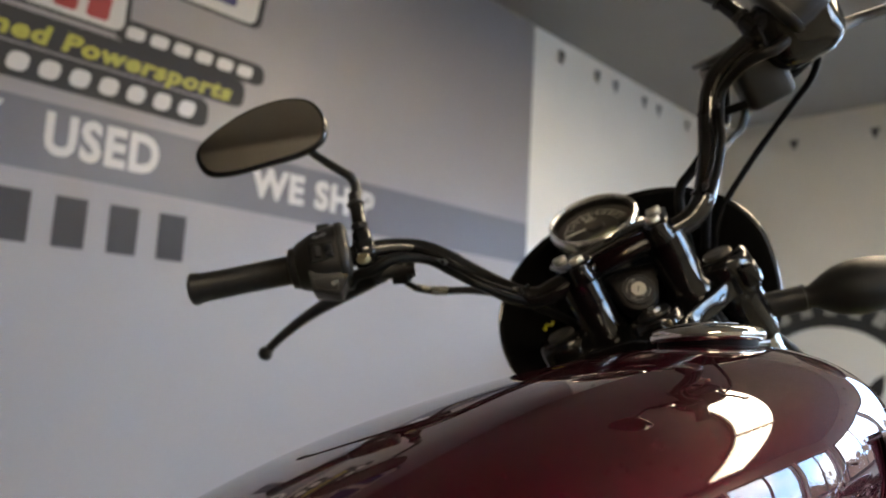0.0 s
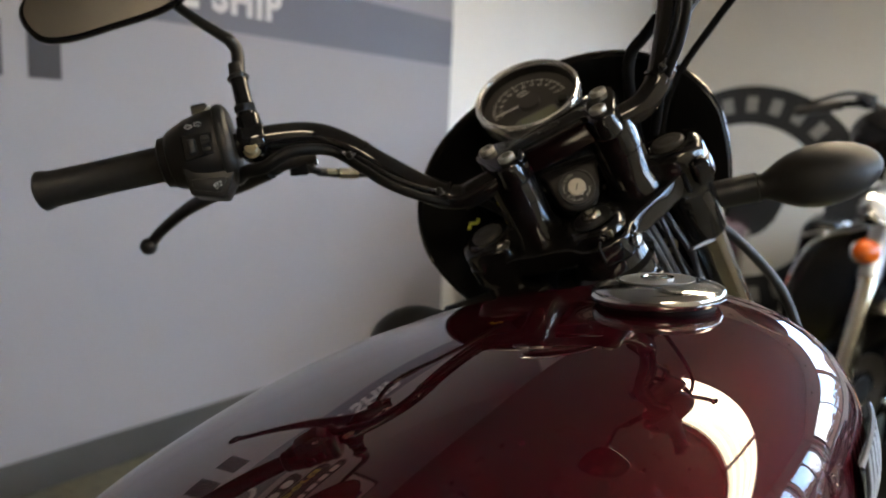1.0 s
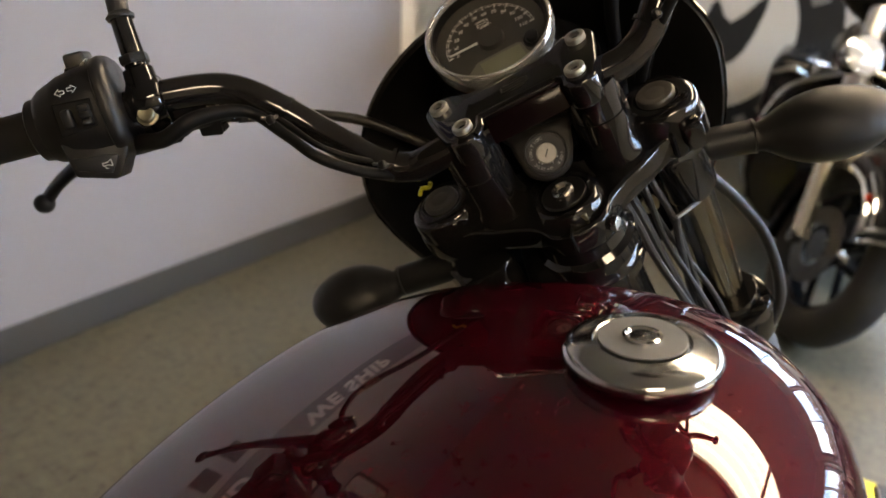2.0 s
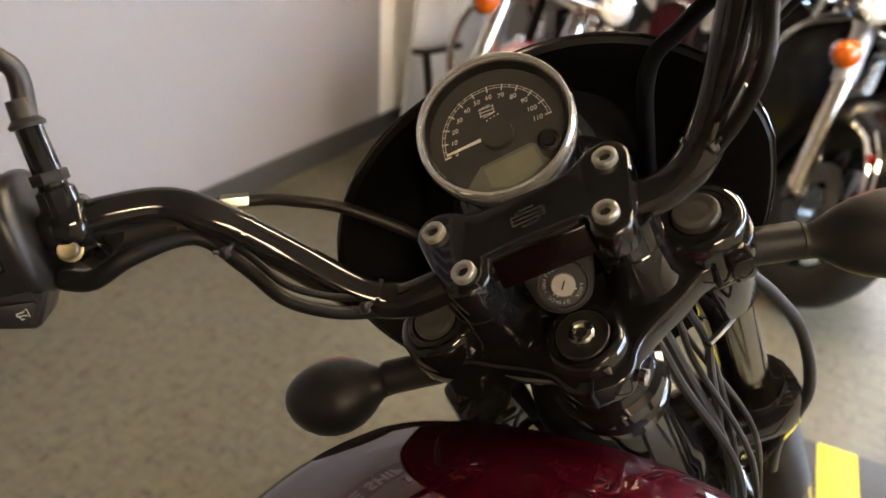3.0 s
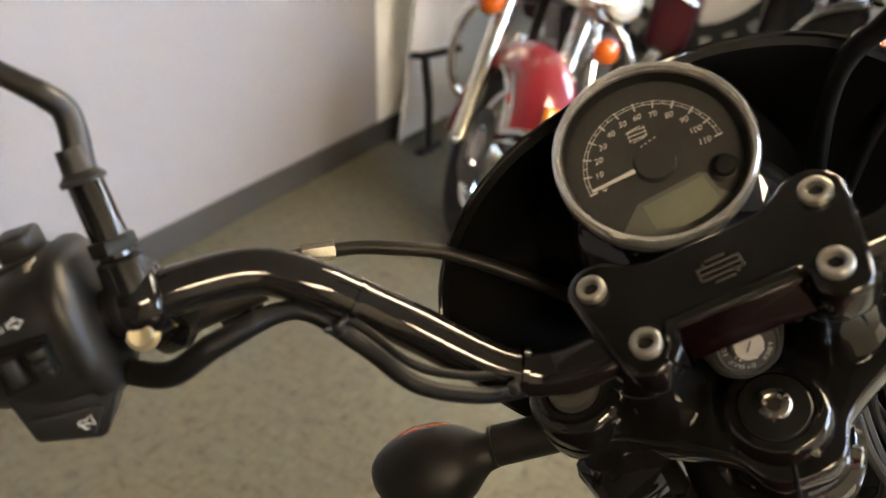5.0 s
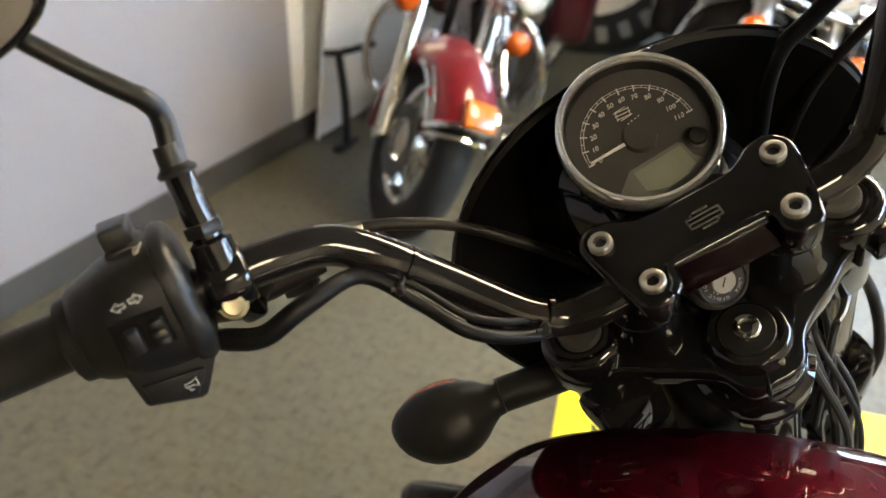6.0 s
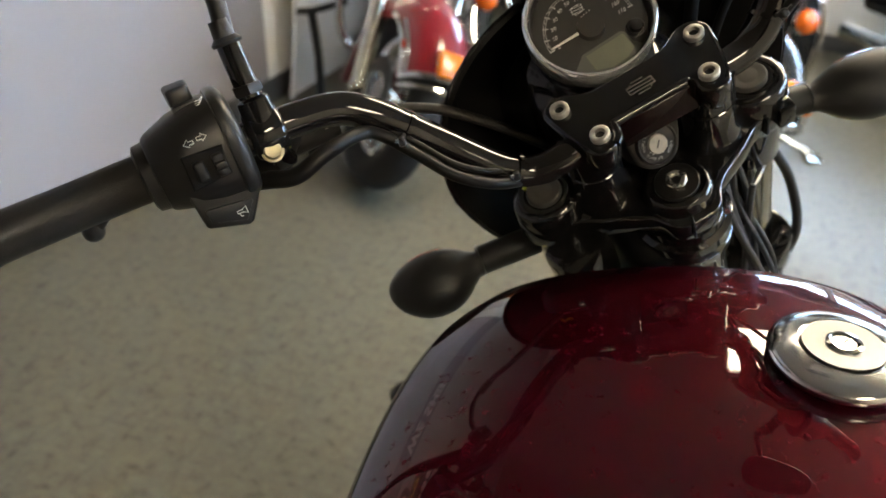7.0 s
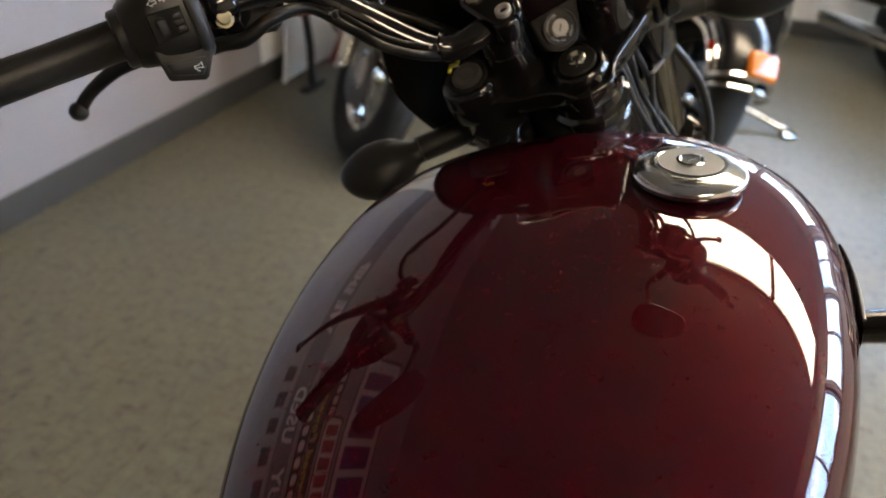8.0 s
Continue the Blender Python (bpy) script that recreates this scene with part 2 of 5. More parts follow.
def tube(points, radius, n=12, steps=6, flat=1.0):
    """Verts and faces of a rod along a smooth line; radius may be a list, one for each point."""
    line = grow(points, steps)
    if isinstance(radius, (int, float)):
        radius = [radius] * len(points)
    rad = [float(np.interp(i / steps, range(len(radius)), radius)) for i in range(len(line))]
    verts, faces = [], []
    side = None
    for i, q in enumerate(line):
        d = (line[min(i + 1, len(line) - 1)] - line[max(i - 1, 0)]).normalized()
        if side is None:
            side = d.orthogonal().normalized()
        side = (side - d * side.dot(d)).normalized()
        up = d.cross(side)
        for k in range(n):
            a = 2 * math.pi * k / n
            verts.append(q + rad[i] * (math.cos(a) * side + flat * math.sin(a) * up))
    for i in range(len(line) - 1):
        for k in range(n):
            faces.append((i * n + k, i * n + (k + 1) % n, (i + 1) * n + (k + 1) % n, (i + 1) * n + k))
    faces.append(tuple(range(n))[::-1])
    faces.append(tuple((len(line) - 1) * n + k for k in range(n)))
    return verts, faces


def lathe(profile, n=32, sx=1.0, sy=1.0):
    """Verts and faces of a turned form about z; profile: (radius, z) from bottom to top."""
    verts, faces, rings = [], [], []
    for r, z in profile:
        if r < 1e-6:
            rings.append([len(verts)])
            verts.append((0, 0, z))
        else:
            rings.append(list(range(len(verts), len(verts) + n)))
            verts += [(sx * r * math.cos(2 * math.pi * k / n), sy * r * math.sin(2 * math.pi * k / n), z) for k in range(n)]
    for a, b in zip(rings, rings[1:]):
        for k in range(n):
            q = (k + 1) % n
            f = [a[k % len(a)], a[q % len(a)], b[q % len(b)], b[k % len(b)]]
            f = tuple(dict.fromkeys(f))
            if len(f) > 2:
                faces.append(f)
    if len(rings[0]) > 1 and len(rings[-1]) > 1:        # a hollow ring closes on itself
        for k in range(n):
            q = (k + 1) % n
            faces.append((rings[-1][k], rings[-1][q], rings[0][q], rings[0][k]))
    elif len(rings[0]) > 1:
        faces.append(tuple(rings[0])[::-1])
    elif len(rings[-1]) > 1:
        faces.append(tuple(rings[-1]))
    return verts, faces


def from_bm(bm):
    bm.verts.index_update()
    v = [tuple(q.co) for q in bm.verts]
    f = [tuple(q.index for q in face.verts) for face in bm.faces]
    bm.free()
    return v, f


def rbox(sx, sy, sz, bevel=0.003, segs=2, taper=1.0):
    """A box with rounded edges, centred; taper narrows its top."""
    bm = bmesh.new()
    bmesh.ops.create_cube(bm, size=1.0)
    for v in bm.verts:
        k = taper if v.co.z > 0 else 1.0
        v.co = Vector((v.co.x * sx * k, v.co.y * sy * k, v.co.z * sz))
    if bevel > 0:
        bmesh.ops.bevel(bm, geom=bm.edges[:], offset=bevel, segments=segs, profile=0.5, affect="EDGES")
    return from_bm(bm)


def slab(outline, z0, z1, bevel=0.002, segs=2):
    """A plate with the plan outline (counter-clockwise) from z0 to z1, its rims rounded."""
    bm = bmesh.new()
    low = [bm.verts.new((x, y, z0)) for x, y in outline]
    face = bm.faces.new(low)
    ext = bmesh.ops.extrude_face_region(bm, geom=[face])
    for v in ext["geom"]:
        if isinstance(v, bmesh.types.BMVert):
            v.co.z = z1
    bmesh.ops.recalc_face_normals(bm, faces=bm.faces[:])
    if bevel > 0:
        rims = [e for e in bm.edges if abs(e.verts[0].co.z - e.verts[1].co.z) < 1e-6]
        bmesh.ops.bevel(bm, geom=rims, offset=bevel, segments=segs, profile=0.5, affect="EDGES")
    return from_bm(bm)


def smooth_outline(points, steps=5):
    p = [Vector((*q, 0)) for q in points]
    n = len(p)
    out = []
    for i in range(n):
        a, b, c, d = p[i - 1], p[i], p[(i + 1) % n], p[(i + 2) % n]
        for k in range(steps):
            t = k / steps
            q = 0.5 * (2 * b + (c - a) * t + (2 * a - 5 * b + 4 * c - d) * t * t + (3 * b - a - 3 * c + d) * t ** 3)
            out.append((q.x, q.y))
    return out


def moved(vf, m):
    return [m @ Vector(v) for v in vf[0]], vf[1]


def joined(*parts):
    verts, faces = [], []
    for v, f in parts:
        k = len(verts)
        verts += list(v)
        faces += [tuple(i + k for i in q) for q in f]
    return verts, faces


def ball(r, sx=1.0, sy=1.0, sz=1.0, n=20, m=12):
    prof = [(r * math.sin(math.pi * i / m), -r * math.cos(math.pi * i / m)) for i in range(m + 1)]
    prof[0], prof[-1] = (0, -r), (0, r)
    v, f = lathe(prof, n)
    return [(x * sx, y * sy, z * sz) for x, y, z in v], f


def lettering(text, size, depth=0.0004, align="CENTER", bold=0.0):
    """Verts and faces of a line of text in the xy plane."""
    cu = bpy.data.curves.new("text", "FONT")
    cu.body, cu.size, cu.align_x, cu.align_y, cu.extrude, cu.offset = text, size, align, "CENTER", depth, bold
    cu.resolution_u, cu.space_character = 3, 1.0 + 9.0 * bold / max(size, 0.05) * 0.30
    ob = bpy.data.objects.new("text", cu)
    scene.collection.objects.link(ob)
    dg = bpy.context.evaluated_depsgraph_get()
    me = bpy.data.meshes.new_from_object(ob.evaluated_get(dg))
    v = [tuple(q.co) for q in me.vertices]
    f = [tuple(q.vertices) for q in me.polygons]
    bpy.data.objects.remove(ob)
    bpy.data.curves.remove(cu)
    bpy.data.meshes.remove(me)
    return v, f


def axes(origin, x, y):
    """The pose whose x and y axes point along x and (nearly) y."""
    x = Vector(x).normalized()
    z = x.cross(Vector(y)).normalized()
    y = z.cross(x)
    m = Matrix((x, y, z)).transposed().to_4x4()
    m.translation = origin
    return m


def along(p, q):
    """The pose at p whose z axis points to q."""
    d = (Vector(q) - Vector(p)).normalized()
    m = d.to_track_quat("Z", "Y").to_matrix().to_4x4()
    m.translation = p
    return m


# ---- the room ----
def structure(name, vf, mat, label, m=None):
    return tagged(made(name, *vf, mat, m=m), label, name.split("_")[0], "", "structure")


def block(x0, x1, y0, y1, z0, z1, bevel=0.0):
    v, f = rbox(x1 - x0, y1 - y0, z1 - z0, bevel, 2)
    c = Vector(((x0 + x1) / 2, (y0 + y1) / 2, (z0 + z1) / 2))
    return [Vector(q) + c for q in v], f


structure("floor", block(WALL_X - 0.2, EAST_X + 0.2, BACK_Y - 0.2, FAR_Y + 0.2, -0.1, 0.0), FLOOR, "mottled beige vinyl tile floor, scuffed and dull")
structure("ceiling", block(WALL_X - 0.2, EAST_X + 0.2, BACK_Y - 0.2, FAR_Y + 0.2, CEIL_Z, CEIL_Z + 0.12), CEILING, "plain grey painted flat ceiling")
structure("wall_west", block(WALL_X - 0.15, WALL_X, BACK_Y, FAR_Y, 0.0, CEIL_Z), WHITEWALL, "white painted wall carrying the printed vinyl")
structure("wall_south", block(WALL_X - 0.15, EAST_X + 0.15, BACK_Y - 0.15, BACK_Y, 0.0, CEIL_Z), SOUTHPAINT, "unseen wall closing the room, kept dark taupe to cut bounce light")
structure("baseboard_west", block(WALL_X, WALL_X + 0.008, BACK_Y, FAR_Y, 0.0, 0.10, 0.003), BASEBOARD, "grey vinyl cove base along the wall")
structure("baseboard_north", block(WALL_X + 0.01, EAST_X, FAR_Y - 0.008, FAR_Y, 0.0, 0.09, 0.003), BASEBOARD, "grey vinyl cove base along the end wall")

# shop windows: the east wall and the right half of the north wall, panes between aluminium frames
PANE = material("window_glass", (1, 1, 1), 0.0, 0.0, 0.0, 0.5, transmission=1.0)
EAST_WIN, E_SILL, E_HEAD = [(0.85, 2.10), (2.14, 3.40), (3.44, 4.66)], 1.00, 2.00
NORTH_WIN, N_SILL, N_HEAD = [(-0.52, 0.76), (0.80, 2.08)], 1.00, 2.02


def pierced(along_y, a0, a1, fixed0, fixed1, holes, sill, head):
    def put(u0, u1, z0, z1):
        return block(fixed0, fixed1, u0, u1, z0, z1) if along_y else block(u0, u1, fixed0, fixed1, z0, z1)
    parts = [put(a0, a1, 0.0, sill), put(a0, a1, head, CEIL_Z)]
    edge = a0
    for h0, h1 in holes:
        parts.append(put(edge, h0, sill, head))
        edge = h1
    parts.append(put(edge, a1, sill, head))
    return joined(*parts)


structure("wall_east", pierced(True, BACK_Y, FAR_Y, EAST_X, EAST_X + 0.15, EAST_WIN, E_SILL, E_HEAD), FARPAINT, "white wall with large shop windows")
structure("wall_north", pierced(False, WALL_X - 0.15, EAST_X + 0.15, FAR_Y, FAR_Y + 0.15, NORTH_WIN, N_SILL, N_HEAD), FARPAINT, "end wall in toned warm white paint, with shop windows")


def window(number, along_y, u0, u1, at, sill, head):
    def put(a, b, z0, z1, d0, d1):
        return block(at + d0, at + d1, a, b, z0, z1) if along_y else block(a, b, at + d0, at + d1, z0, z1)
    w = tagged(new("window_%d" % number), "shop window in a dark aluminium frame", "window", "", "structure")
    PLACE[w] = Matrix()
    mid = (u0 + u1) / 2
    made("window_frame", *joined(put(u0, u1, sill, sill + 0.04, 0.05, 0.10), put(u0, u1, head - 0.03, head, 0.05, 0.10), put(u0, u0 + 0.03, sill + 0.04, head - 0.03, 0.05, 0.10),
         put(u1 - 0.03, u1, sill + 0.04, head - 0.03, 0.05, 0.10), put(mid - 0.008, mid + 0.008, sill + 0.04, head - 0.03, 0.055, 0.095)), FRAME, w, smooth=False)
    for a, b in ((u0 + 0.03, mid - 0.008), (mid + 0.008, u1 - 0.03)):
        pane = made("pane", *put(a, b, sill + 0.04, head - 0.03, 0.07, 0.076), PANE, w, smooth=False)
        pane.visible_shadow = False
    made("window_sill", *put(u0, u1, sill - 0.03, sill - 0.004, -0.05, 0.05), FRAME, w, smooth=False)


for i, (a, b) in enumerate(EAST_WIN):
    window(i + 1, True, a, b, EAST_X, E_SILL, E_HEAD)
for i, (a, b) in enumerate(NORTH_WIN):
    window(i + 4, False, a, b, FAR_Y, N_SILL, N_HEAD)


# outside: asphalt, and a far backdrop of bright sky over bare trees
def backdrop_material():
    m = bpy.data.materials.new("far_sky")
    m.use_nodes = True
    nt = m.node_tree
    nt.nodes.remove(nt.nodes["Principled BSDF"])
    out = nt.nodes["Material Output"]
    em = nt.nodes.new("ShaderNodeEmission")
    geo = nt.nodes.new("ShaderNodeNewGeometry")
    sep = nt.nodes.new("ShaderNodeSeparateXYZ")
    nt.links.new(geo.outputs["Position"], sep.inputs[0])
    cloud = nt.nodes.new("ShaderNodeTexNoise")
    cloud.inputs["Scale"].default_value, cloud.inputs["Detail"].default_value = 0.16, 6.0
    nt.links.new(geo.outputs["Position"], cloud.inputs["Vector"])
    sky_ramp = nt.nodes.new("ShaderNodeValToRGB")
    e = sky_ramp.color_ramp.elements
    e[0].position, e[0].color = 0.44, (0.33, 0.60, 1.0, 1)
    e[1].position, e[1].color = 0.58, (0.80, 0.90, 1.0, 1)
    nt.links.new(cloud.outputs["Fac"], sky_ramp.inputs[0])
    twig = nt.nodes.new("ShaderNodeTexNoise")
    twig.inputs["Scale"].default_value, twig.inputs["Detail"].default_value, twig.inputs["Roughness"].default_value = 0.9, 9.0, 0.75
    nt.links.new(geo.outputs["Position"], twig.inputs["Vector"])
    tall = nt.nodes.new("ShaderNodeMapRange")
    tall.inputs["From Min"].default_value, tall.inputs["From Max"].default_value = 0.6, 4.6
    tall.inputs["To Min"].default_value, tall.inputs["To Max"].default_value = 0.32, -0.22
    nt.links.new(sep.outputs["Z"], tall.inputs["Value"])
    add = nt.nodes.new("ShaderNodeMath")
    nt.links.new(twig.outputs["Fac"], add.inputs[0])
    nt.links.new(tall.outputs[0], add.inputs[1])
    edge = nt.nodes.new("ShaderNodeMapRange")
    edge.inputs["From Min"].default_value, edge.inputs["From Max"].default_value = 0.50, 0.56
    nt.links.new(add.outputs[0], edge.inputs["Value"])
    mix = nt.nodes.new("ShaderNodeMix")
    mix.data_type = "RGBA"
    mix.inputs["B"].default_value = (0.05, 0.04, 0.035, 1)
    nt.links.new(edge.outputs[0], mix.inputs["Factor"])
    nt.links.new(sky_ramp.outputs[0], mix.inputs["A"])
    nt.links.new(mix.outputs["Result"], em.inputs["Color"])
    em.inputs["Strength"].default_value = OUTSIDE
    nt.links.new(em.outputs[0], out.inputs["Surface"])
    return m


GROUND = material("asphalt", (0.06, 0.06, 0.062), 0.8, 0.0, 0.0, 0.4, 0.2, 4.0)
tagged(made("ground", *block(-60, 60, -60, 60, -0.45, -0.15), GROUND), "grey asphalt lot outside the windows", "ground", "", "structure")
bv, bf = [], []
for i in range(17):
    a = radians(-80 + 200 * i / 16)
    bv += [(2 + 16 * math.cos(a), 2 + 16 * math.sin(a), -0.2), (2 + 16 * math.cos(a), 2 + 16 * math.sin(a), 16.0)]
    if i:
        bf.append((2 * i - 2, 2 * i - 1, 2 * i + 1, 2 * i))
tagged(made("backdrop", bv, bf, backdrop_material()), "bright cloudy sky over bare trees far outside", "backdrop", "", "structure")


# fluorescent wrap fixtures end to end across the ceiling
def ceiling_light(x, y, turn=90, length=1.20, width=0.50):
    m = pose(x, y, CEIL_Z, 0, 0, turn)
    t = thing("ceiling_light", m, "white four-tube fluorescent ceiling fixture, switched on", "ceiling light", "fluorescent fixtures")
    made("housing", *moved(rbox(width, length - 0.02, 0.05, 0.008), pose(0, 0, -0.026)), FIXTURE, t, m)
    made("diffuser", *moved(rbox(width - 0.03, length - 0.05, 0.03, 0.012, 3), pose(0, 0, -0.066)), DIFFUSER, t, m, "glowing prismatic diffuser")
    for k in range(4):
        x0 = (k - 1.5) * width / 4.3
        made("tube", *tube([(x0, -length / 2 + 0.035, -0.080), (x0, length / 2 - 0.035, -0.080)], 0.020, 10, 1, 0.35), TUBE, t, m)
    for s in (-1, 1):
        made("end_cap", *moved(rbox(width, 0.02, 0.05, 0.004), pose(0, s * (length / 2 - 0.012), -0.076)), FIXTURE, t, m)
    return t


for k in range(2):
    ceiling_light(0.05 + 1.21 * k, 2.15)
ceiling_light(1.22, -1.15, 0)

# printed vinyl on the west wall
m_wall = Matrix(((0, 0, 1, 0), (1, 0, 0, 0), (0, 1, 0, 0), (0, 0, 0, 1)))   # text x runs along +y, text y up, out along +x


def on_wall(y, z, out=0.004):
    return Matrix.Translation((WALL_X + out, y, z)) @ m_wall


EDGE_Y = 2.69
mural = tagged(made("wall_graphic", *block(WALL_X, WALL_X + 0.002, BACK_Y + 0.02, EDGE_Y, 0.078, CEIL_Z - 0.003), MURAL), "grey printed vinyl wrap covering the wall, with lettering", "wall graphic", "", "structure")
PLACE[mural] = Matrix()
made("stripe", *block(WALL_X + 0.002, WALL_X + 0.003, BACK_Y + 0.02, EDGE_Y, 1.288, 1.474), BAND, mural, label="darker grey printed stripe")
BOLD = 0.0058


def print_text(text, size, y, z, mat, sx=1.0, align="CENTER", slant=0.0, out=0.0045, name="lettering", bold=BOLD, label=""):
    v, f = lettering(text, size, 0.0003, align, bold)
    v = [(x * sx + slant * q, q, w) for x, q, w in v]
    return made(name, v, f, mat, mural, on_wall(y, z, out), smooth=False, label=label)


print_text("WE SHIP", 0.130, 1.523, 1.385, LETTER, 0.93, label="white printed words")
print_text("USED", 0.150, 0.811, 1.388, LETTER, 0.80, label="white printed word")
print_text("BUY", 0.150, 0.43, 1.388, LETTER, 0.80, label="white printed word")


def bars(y0, y1, z0, z1, n, mat, fill=0.62, out=0.0045):
    w = (y1 - y0) / n
    for k in range(n):
        made("printed_bar", *block(WALL_X + out - 0.0005, WALL_X + out, y0 + k * w, y0 + k * w + w * fill, z0, z1), mat, mural, smooth=False)


bars(-0.55, 1.125, 1.10, 1.235, 12, DARKLETTER, 0.58)


def pill(y0, y1, z0, z1, mat, out, slant=0.0, r=0.03):
    pts = []
    for cy, cz, a0 in ((y1 - r, z1 - r, 0), (y0 + r, z1 - r, 90), (y0 + r, z0 + r, 180), (y1 - r, z0 + r, 270)):
        for k in range(6):
            a = radians(a0 + 18 * k)
            pts.append((cy + r * math.cos(a) + slant * (cz + r * math.sin(a) - z0), cz + r * math.sin(a)))
    v, f = slab(pts, 0, 0.0006, 0)
    return made("logo_shape", v, f, mat, mural, on_wall(0, 0, out), smooth=False)


# trade sign of plain shapes, and the words that go with it
pill(-1.1, 1.10, 1.515, 1.605, CHARCOAL, 0.003)
for k in range(28):
    pill(-1.05 + k * 0.076, -1.05 + k * 0.076 + 0.050, 1.535, 1.585, LETTER, 0.004, 0.2, 0.018)
pill(-0.9, 1.215, 1.61, 1.70, CHARCOAL, 0.003)
print_text("Pre-Owned Powersports", 0.070, 1.17, 1.645, YELLOWLETTER, 1.22, "RIGHT", slant=0.25, bold=0.003, label="yellow printed words")
pill(0.80, 1.28, 1.70, 1.77, CHARCOAL, 0.003)
for k in range(6):
    pill(0.83 + k * 0.07, 0.83 + k * 0.07 + 0.052, 1.715, 1.752, LETTER, 0.004, 0.2, 0.012)
pill(-0.75, 0.84, 1.715, 1.86, CHARCOAL, 0.0035)
pill(-0.73, 0.825, 1.725, 1.85, LETTER, 0.0042)
for k in range(18):
    pill(-0.70 + k * 0.0835, -0.70 + k * 0.0835 + 0.060, 1.74, 1.835, REDLETTER, 0.005, 0.1, 0.012)
pill(-0.9, 1.25, 1.885, 2.20, CHARCOAL, 0.003, 0.12)
pill(-0.88, 1.23, 1.895, 2.19, LETTER, 0.0038, 0.12)
for k in range(13):
    pill(-0.83 + k * 0.156, -0.83 + k * 0.156 + 0.115, 1.93, 2.155, BLUELETTER, 0.0046, 0.12, 0.012)

# black pennants strung under the ceiling
def pennant(x, y, z, turn):
    v, f = slab([(0.028, 0), (-0.028, 0), (-0.012, -0.045), (0, -0.07), (0.012, -0.045)], -0.0006, 0.0006, 0)
    ob = made("pennant", v, f, CHARCOAL, None, pose(x, y, z, 90, 0, turn))
    tagged(ob, "small black pennant hung from the ceiling line", "pennant", "pennants")


for y in (2.90, 3.22, 3.40, 3.71, 3.88, 4.24, 4.42):
    pennant(WALL_X + 0.012, y, 2.375, 90)
for x in (-1.45, -1.0, -0.62, 0.05, 0.6, 1.2):
    pennant(x, FAR_Y - 0.012, 2.30, 0)


# ---- the motorcycle ----
# steering head: x to its right, y ahead, z up the stem
S = Matrix(((0.7205, -0.6601, -0.2124, -0.225), (0.4765, 0.6938, -0.5401, 0.742), (0.5039, 0.2879, 0.8144, 0.942), (0, 0, 0, 1)))
HEADING, LEAN, STEM_H = 2.25, 15.75, 0.960
G = pose(0, 0, 0, 0, 0, HEADING) @ pose(0, 0, 0, 0, -LEAN, 0)
off = G @ Vector((0, 0, STEM_H))
B = Matrix.Translation((-0.225 - off.x, 0.742 - off.y, 0.942 - off.z)) @ G      # bike frame on the floor under the stem

bike = thing("motorcycle", B, "burgundy cruiser motorcycle with black bars, leaning on its side stand", "motorcycle")


def part(name, vf, mat, parent=None, m=None, label="", sharp=38):
    return made(name, vf[0], vf[1], mat, parent or bike, S if m is None else m, label, sharp)


# fuel tank
TANK_Y0, TANK_Y1 = 0.003, -0.574
TANK = [  # along, half width, crown height, waist height, belly height
    (0.00, 0.0211, 0.8697, 0.8442, 0.800),
    (0.04, 0.1282, 0.8973, 0.8416, 0.775),
    (0.10, 0.1674, 0.9077, 0.8381, 0.760),
    (0.20, 0.1922, 0.9097, 0.8330, 0.745),
    (0.35, 0.1981, 0.9025, 0.8274, 0.735),
    (0.50, 0.1915, 0.8887, 0.8187, 0.730),
    (0.65, 0.1725, 0.8692, 0.8051, 0.725),
    (0.80, 0.1402, 0.8407, 0.7864, 0.720),
    (0.92, 0.0972, 0.8065, 0.7675, 0.715),
    (1.00, 0.0540, 0.7687, 0.7532, 0.710),
]
TANK_X = -0.005


def tank_point(s, a, grow_by=0.0):
    """A point of the tank's skin: s from front to back, a the angle round its section."""
    k = [r[0] for r in TANK]
    w, top, mid, low = (float(np.interp(s, k, [r[i] for r in TANK])) for i in (1, 2, 3, 4))
    c, q = math.cos(a), math.sin(a)
    p = 2 / (2.318 + (0.93 if c < 0 else 0.107) * c * c)      # the left flank is squarer
    if c > 0:                                                     # and the right flank fuller
        w, mid = w + 0.0007 - 0.0158 * (s - 0.5), mid - 0.0123 + 0.023 * (s - 0.5)
    x = (w + grow_by) * math.copysign(abs(c) ** p, c)
    z = mid + (top - mid + grow_by) * abs(q) ** p if q >= 0 else mid - (mid - low) * abs(q) ** p
    return Vector((TANK_X + x, TANK_Y0 + (TANK_Y1 - TANK_Y0) * s, z))


def spline_rows(rows, n):
    """Rows resampled evenly along their first column on a smooth curve."""
    k = [r[0] for r in rows]
    out = []
    for i in range(n):
        s = i / (n - 1)
        j = min(max(sum(v <= s for v in k) - 1, 0), len(rows) - 2)
        h = k[j + 1] - k[j]
        t = (s - k[j]) / h
        row = [s]
        for c in range(1, len(rows[0])):
            def slope(q):
                a, b = max(q - 1, 0), min(q + 1, len(rows) - 1)
                return (rows[b][c] - rows[a][c]) / (k[b] - k[a])
            y0, y1, m0, m1 = rows[j][c], rows[j + 1][c], slope(j) * h, slope(j + 1) * h
            row.append((2 * t ** 3 - 3 * t * t + 1) * y0 + (t ** 3 - 2 * t * t + t) * m0 + (3 * t * t - 2 * t ** 3) * y1 + (t ** 3 - t * t) * m1)
        out.append(tuple(row))
    return out


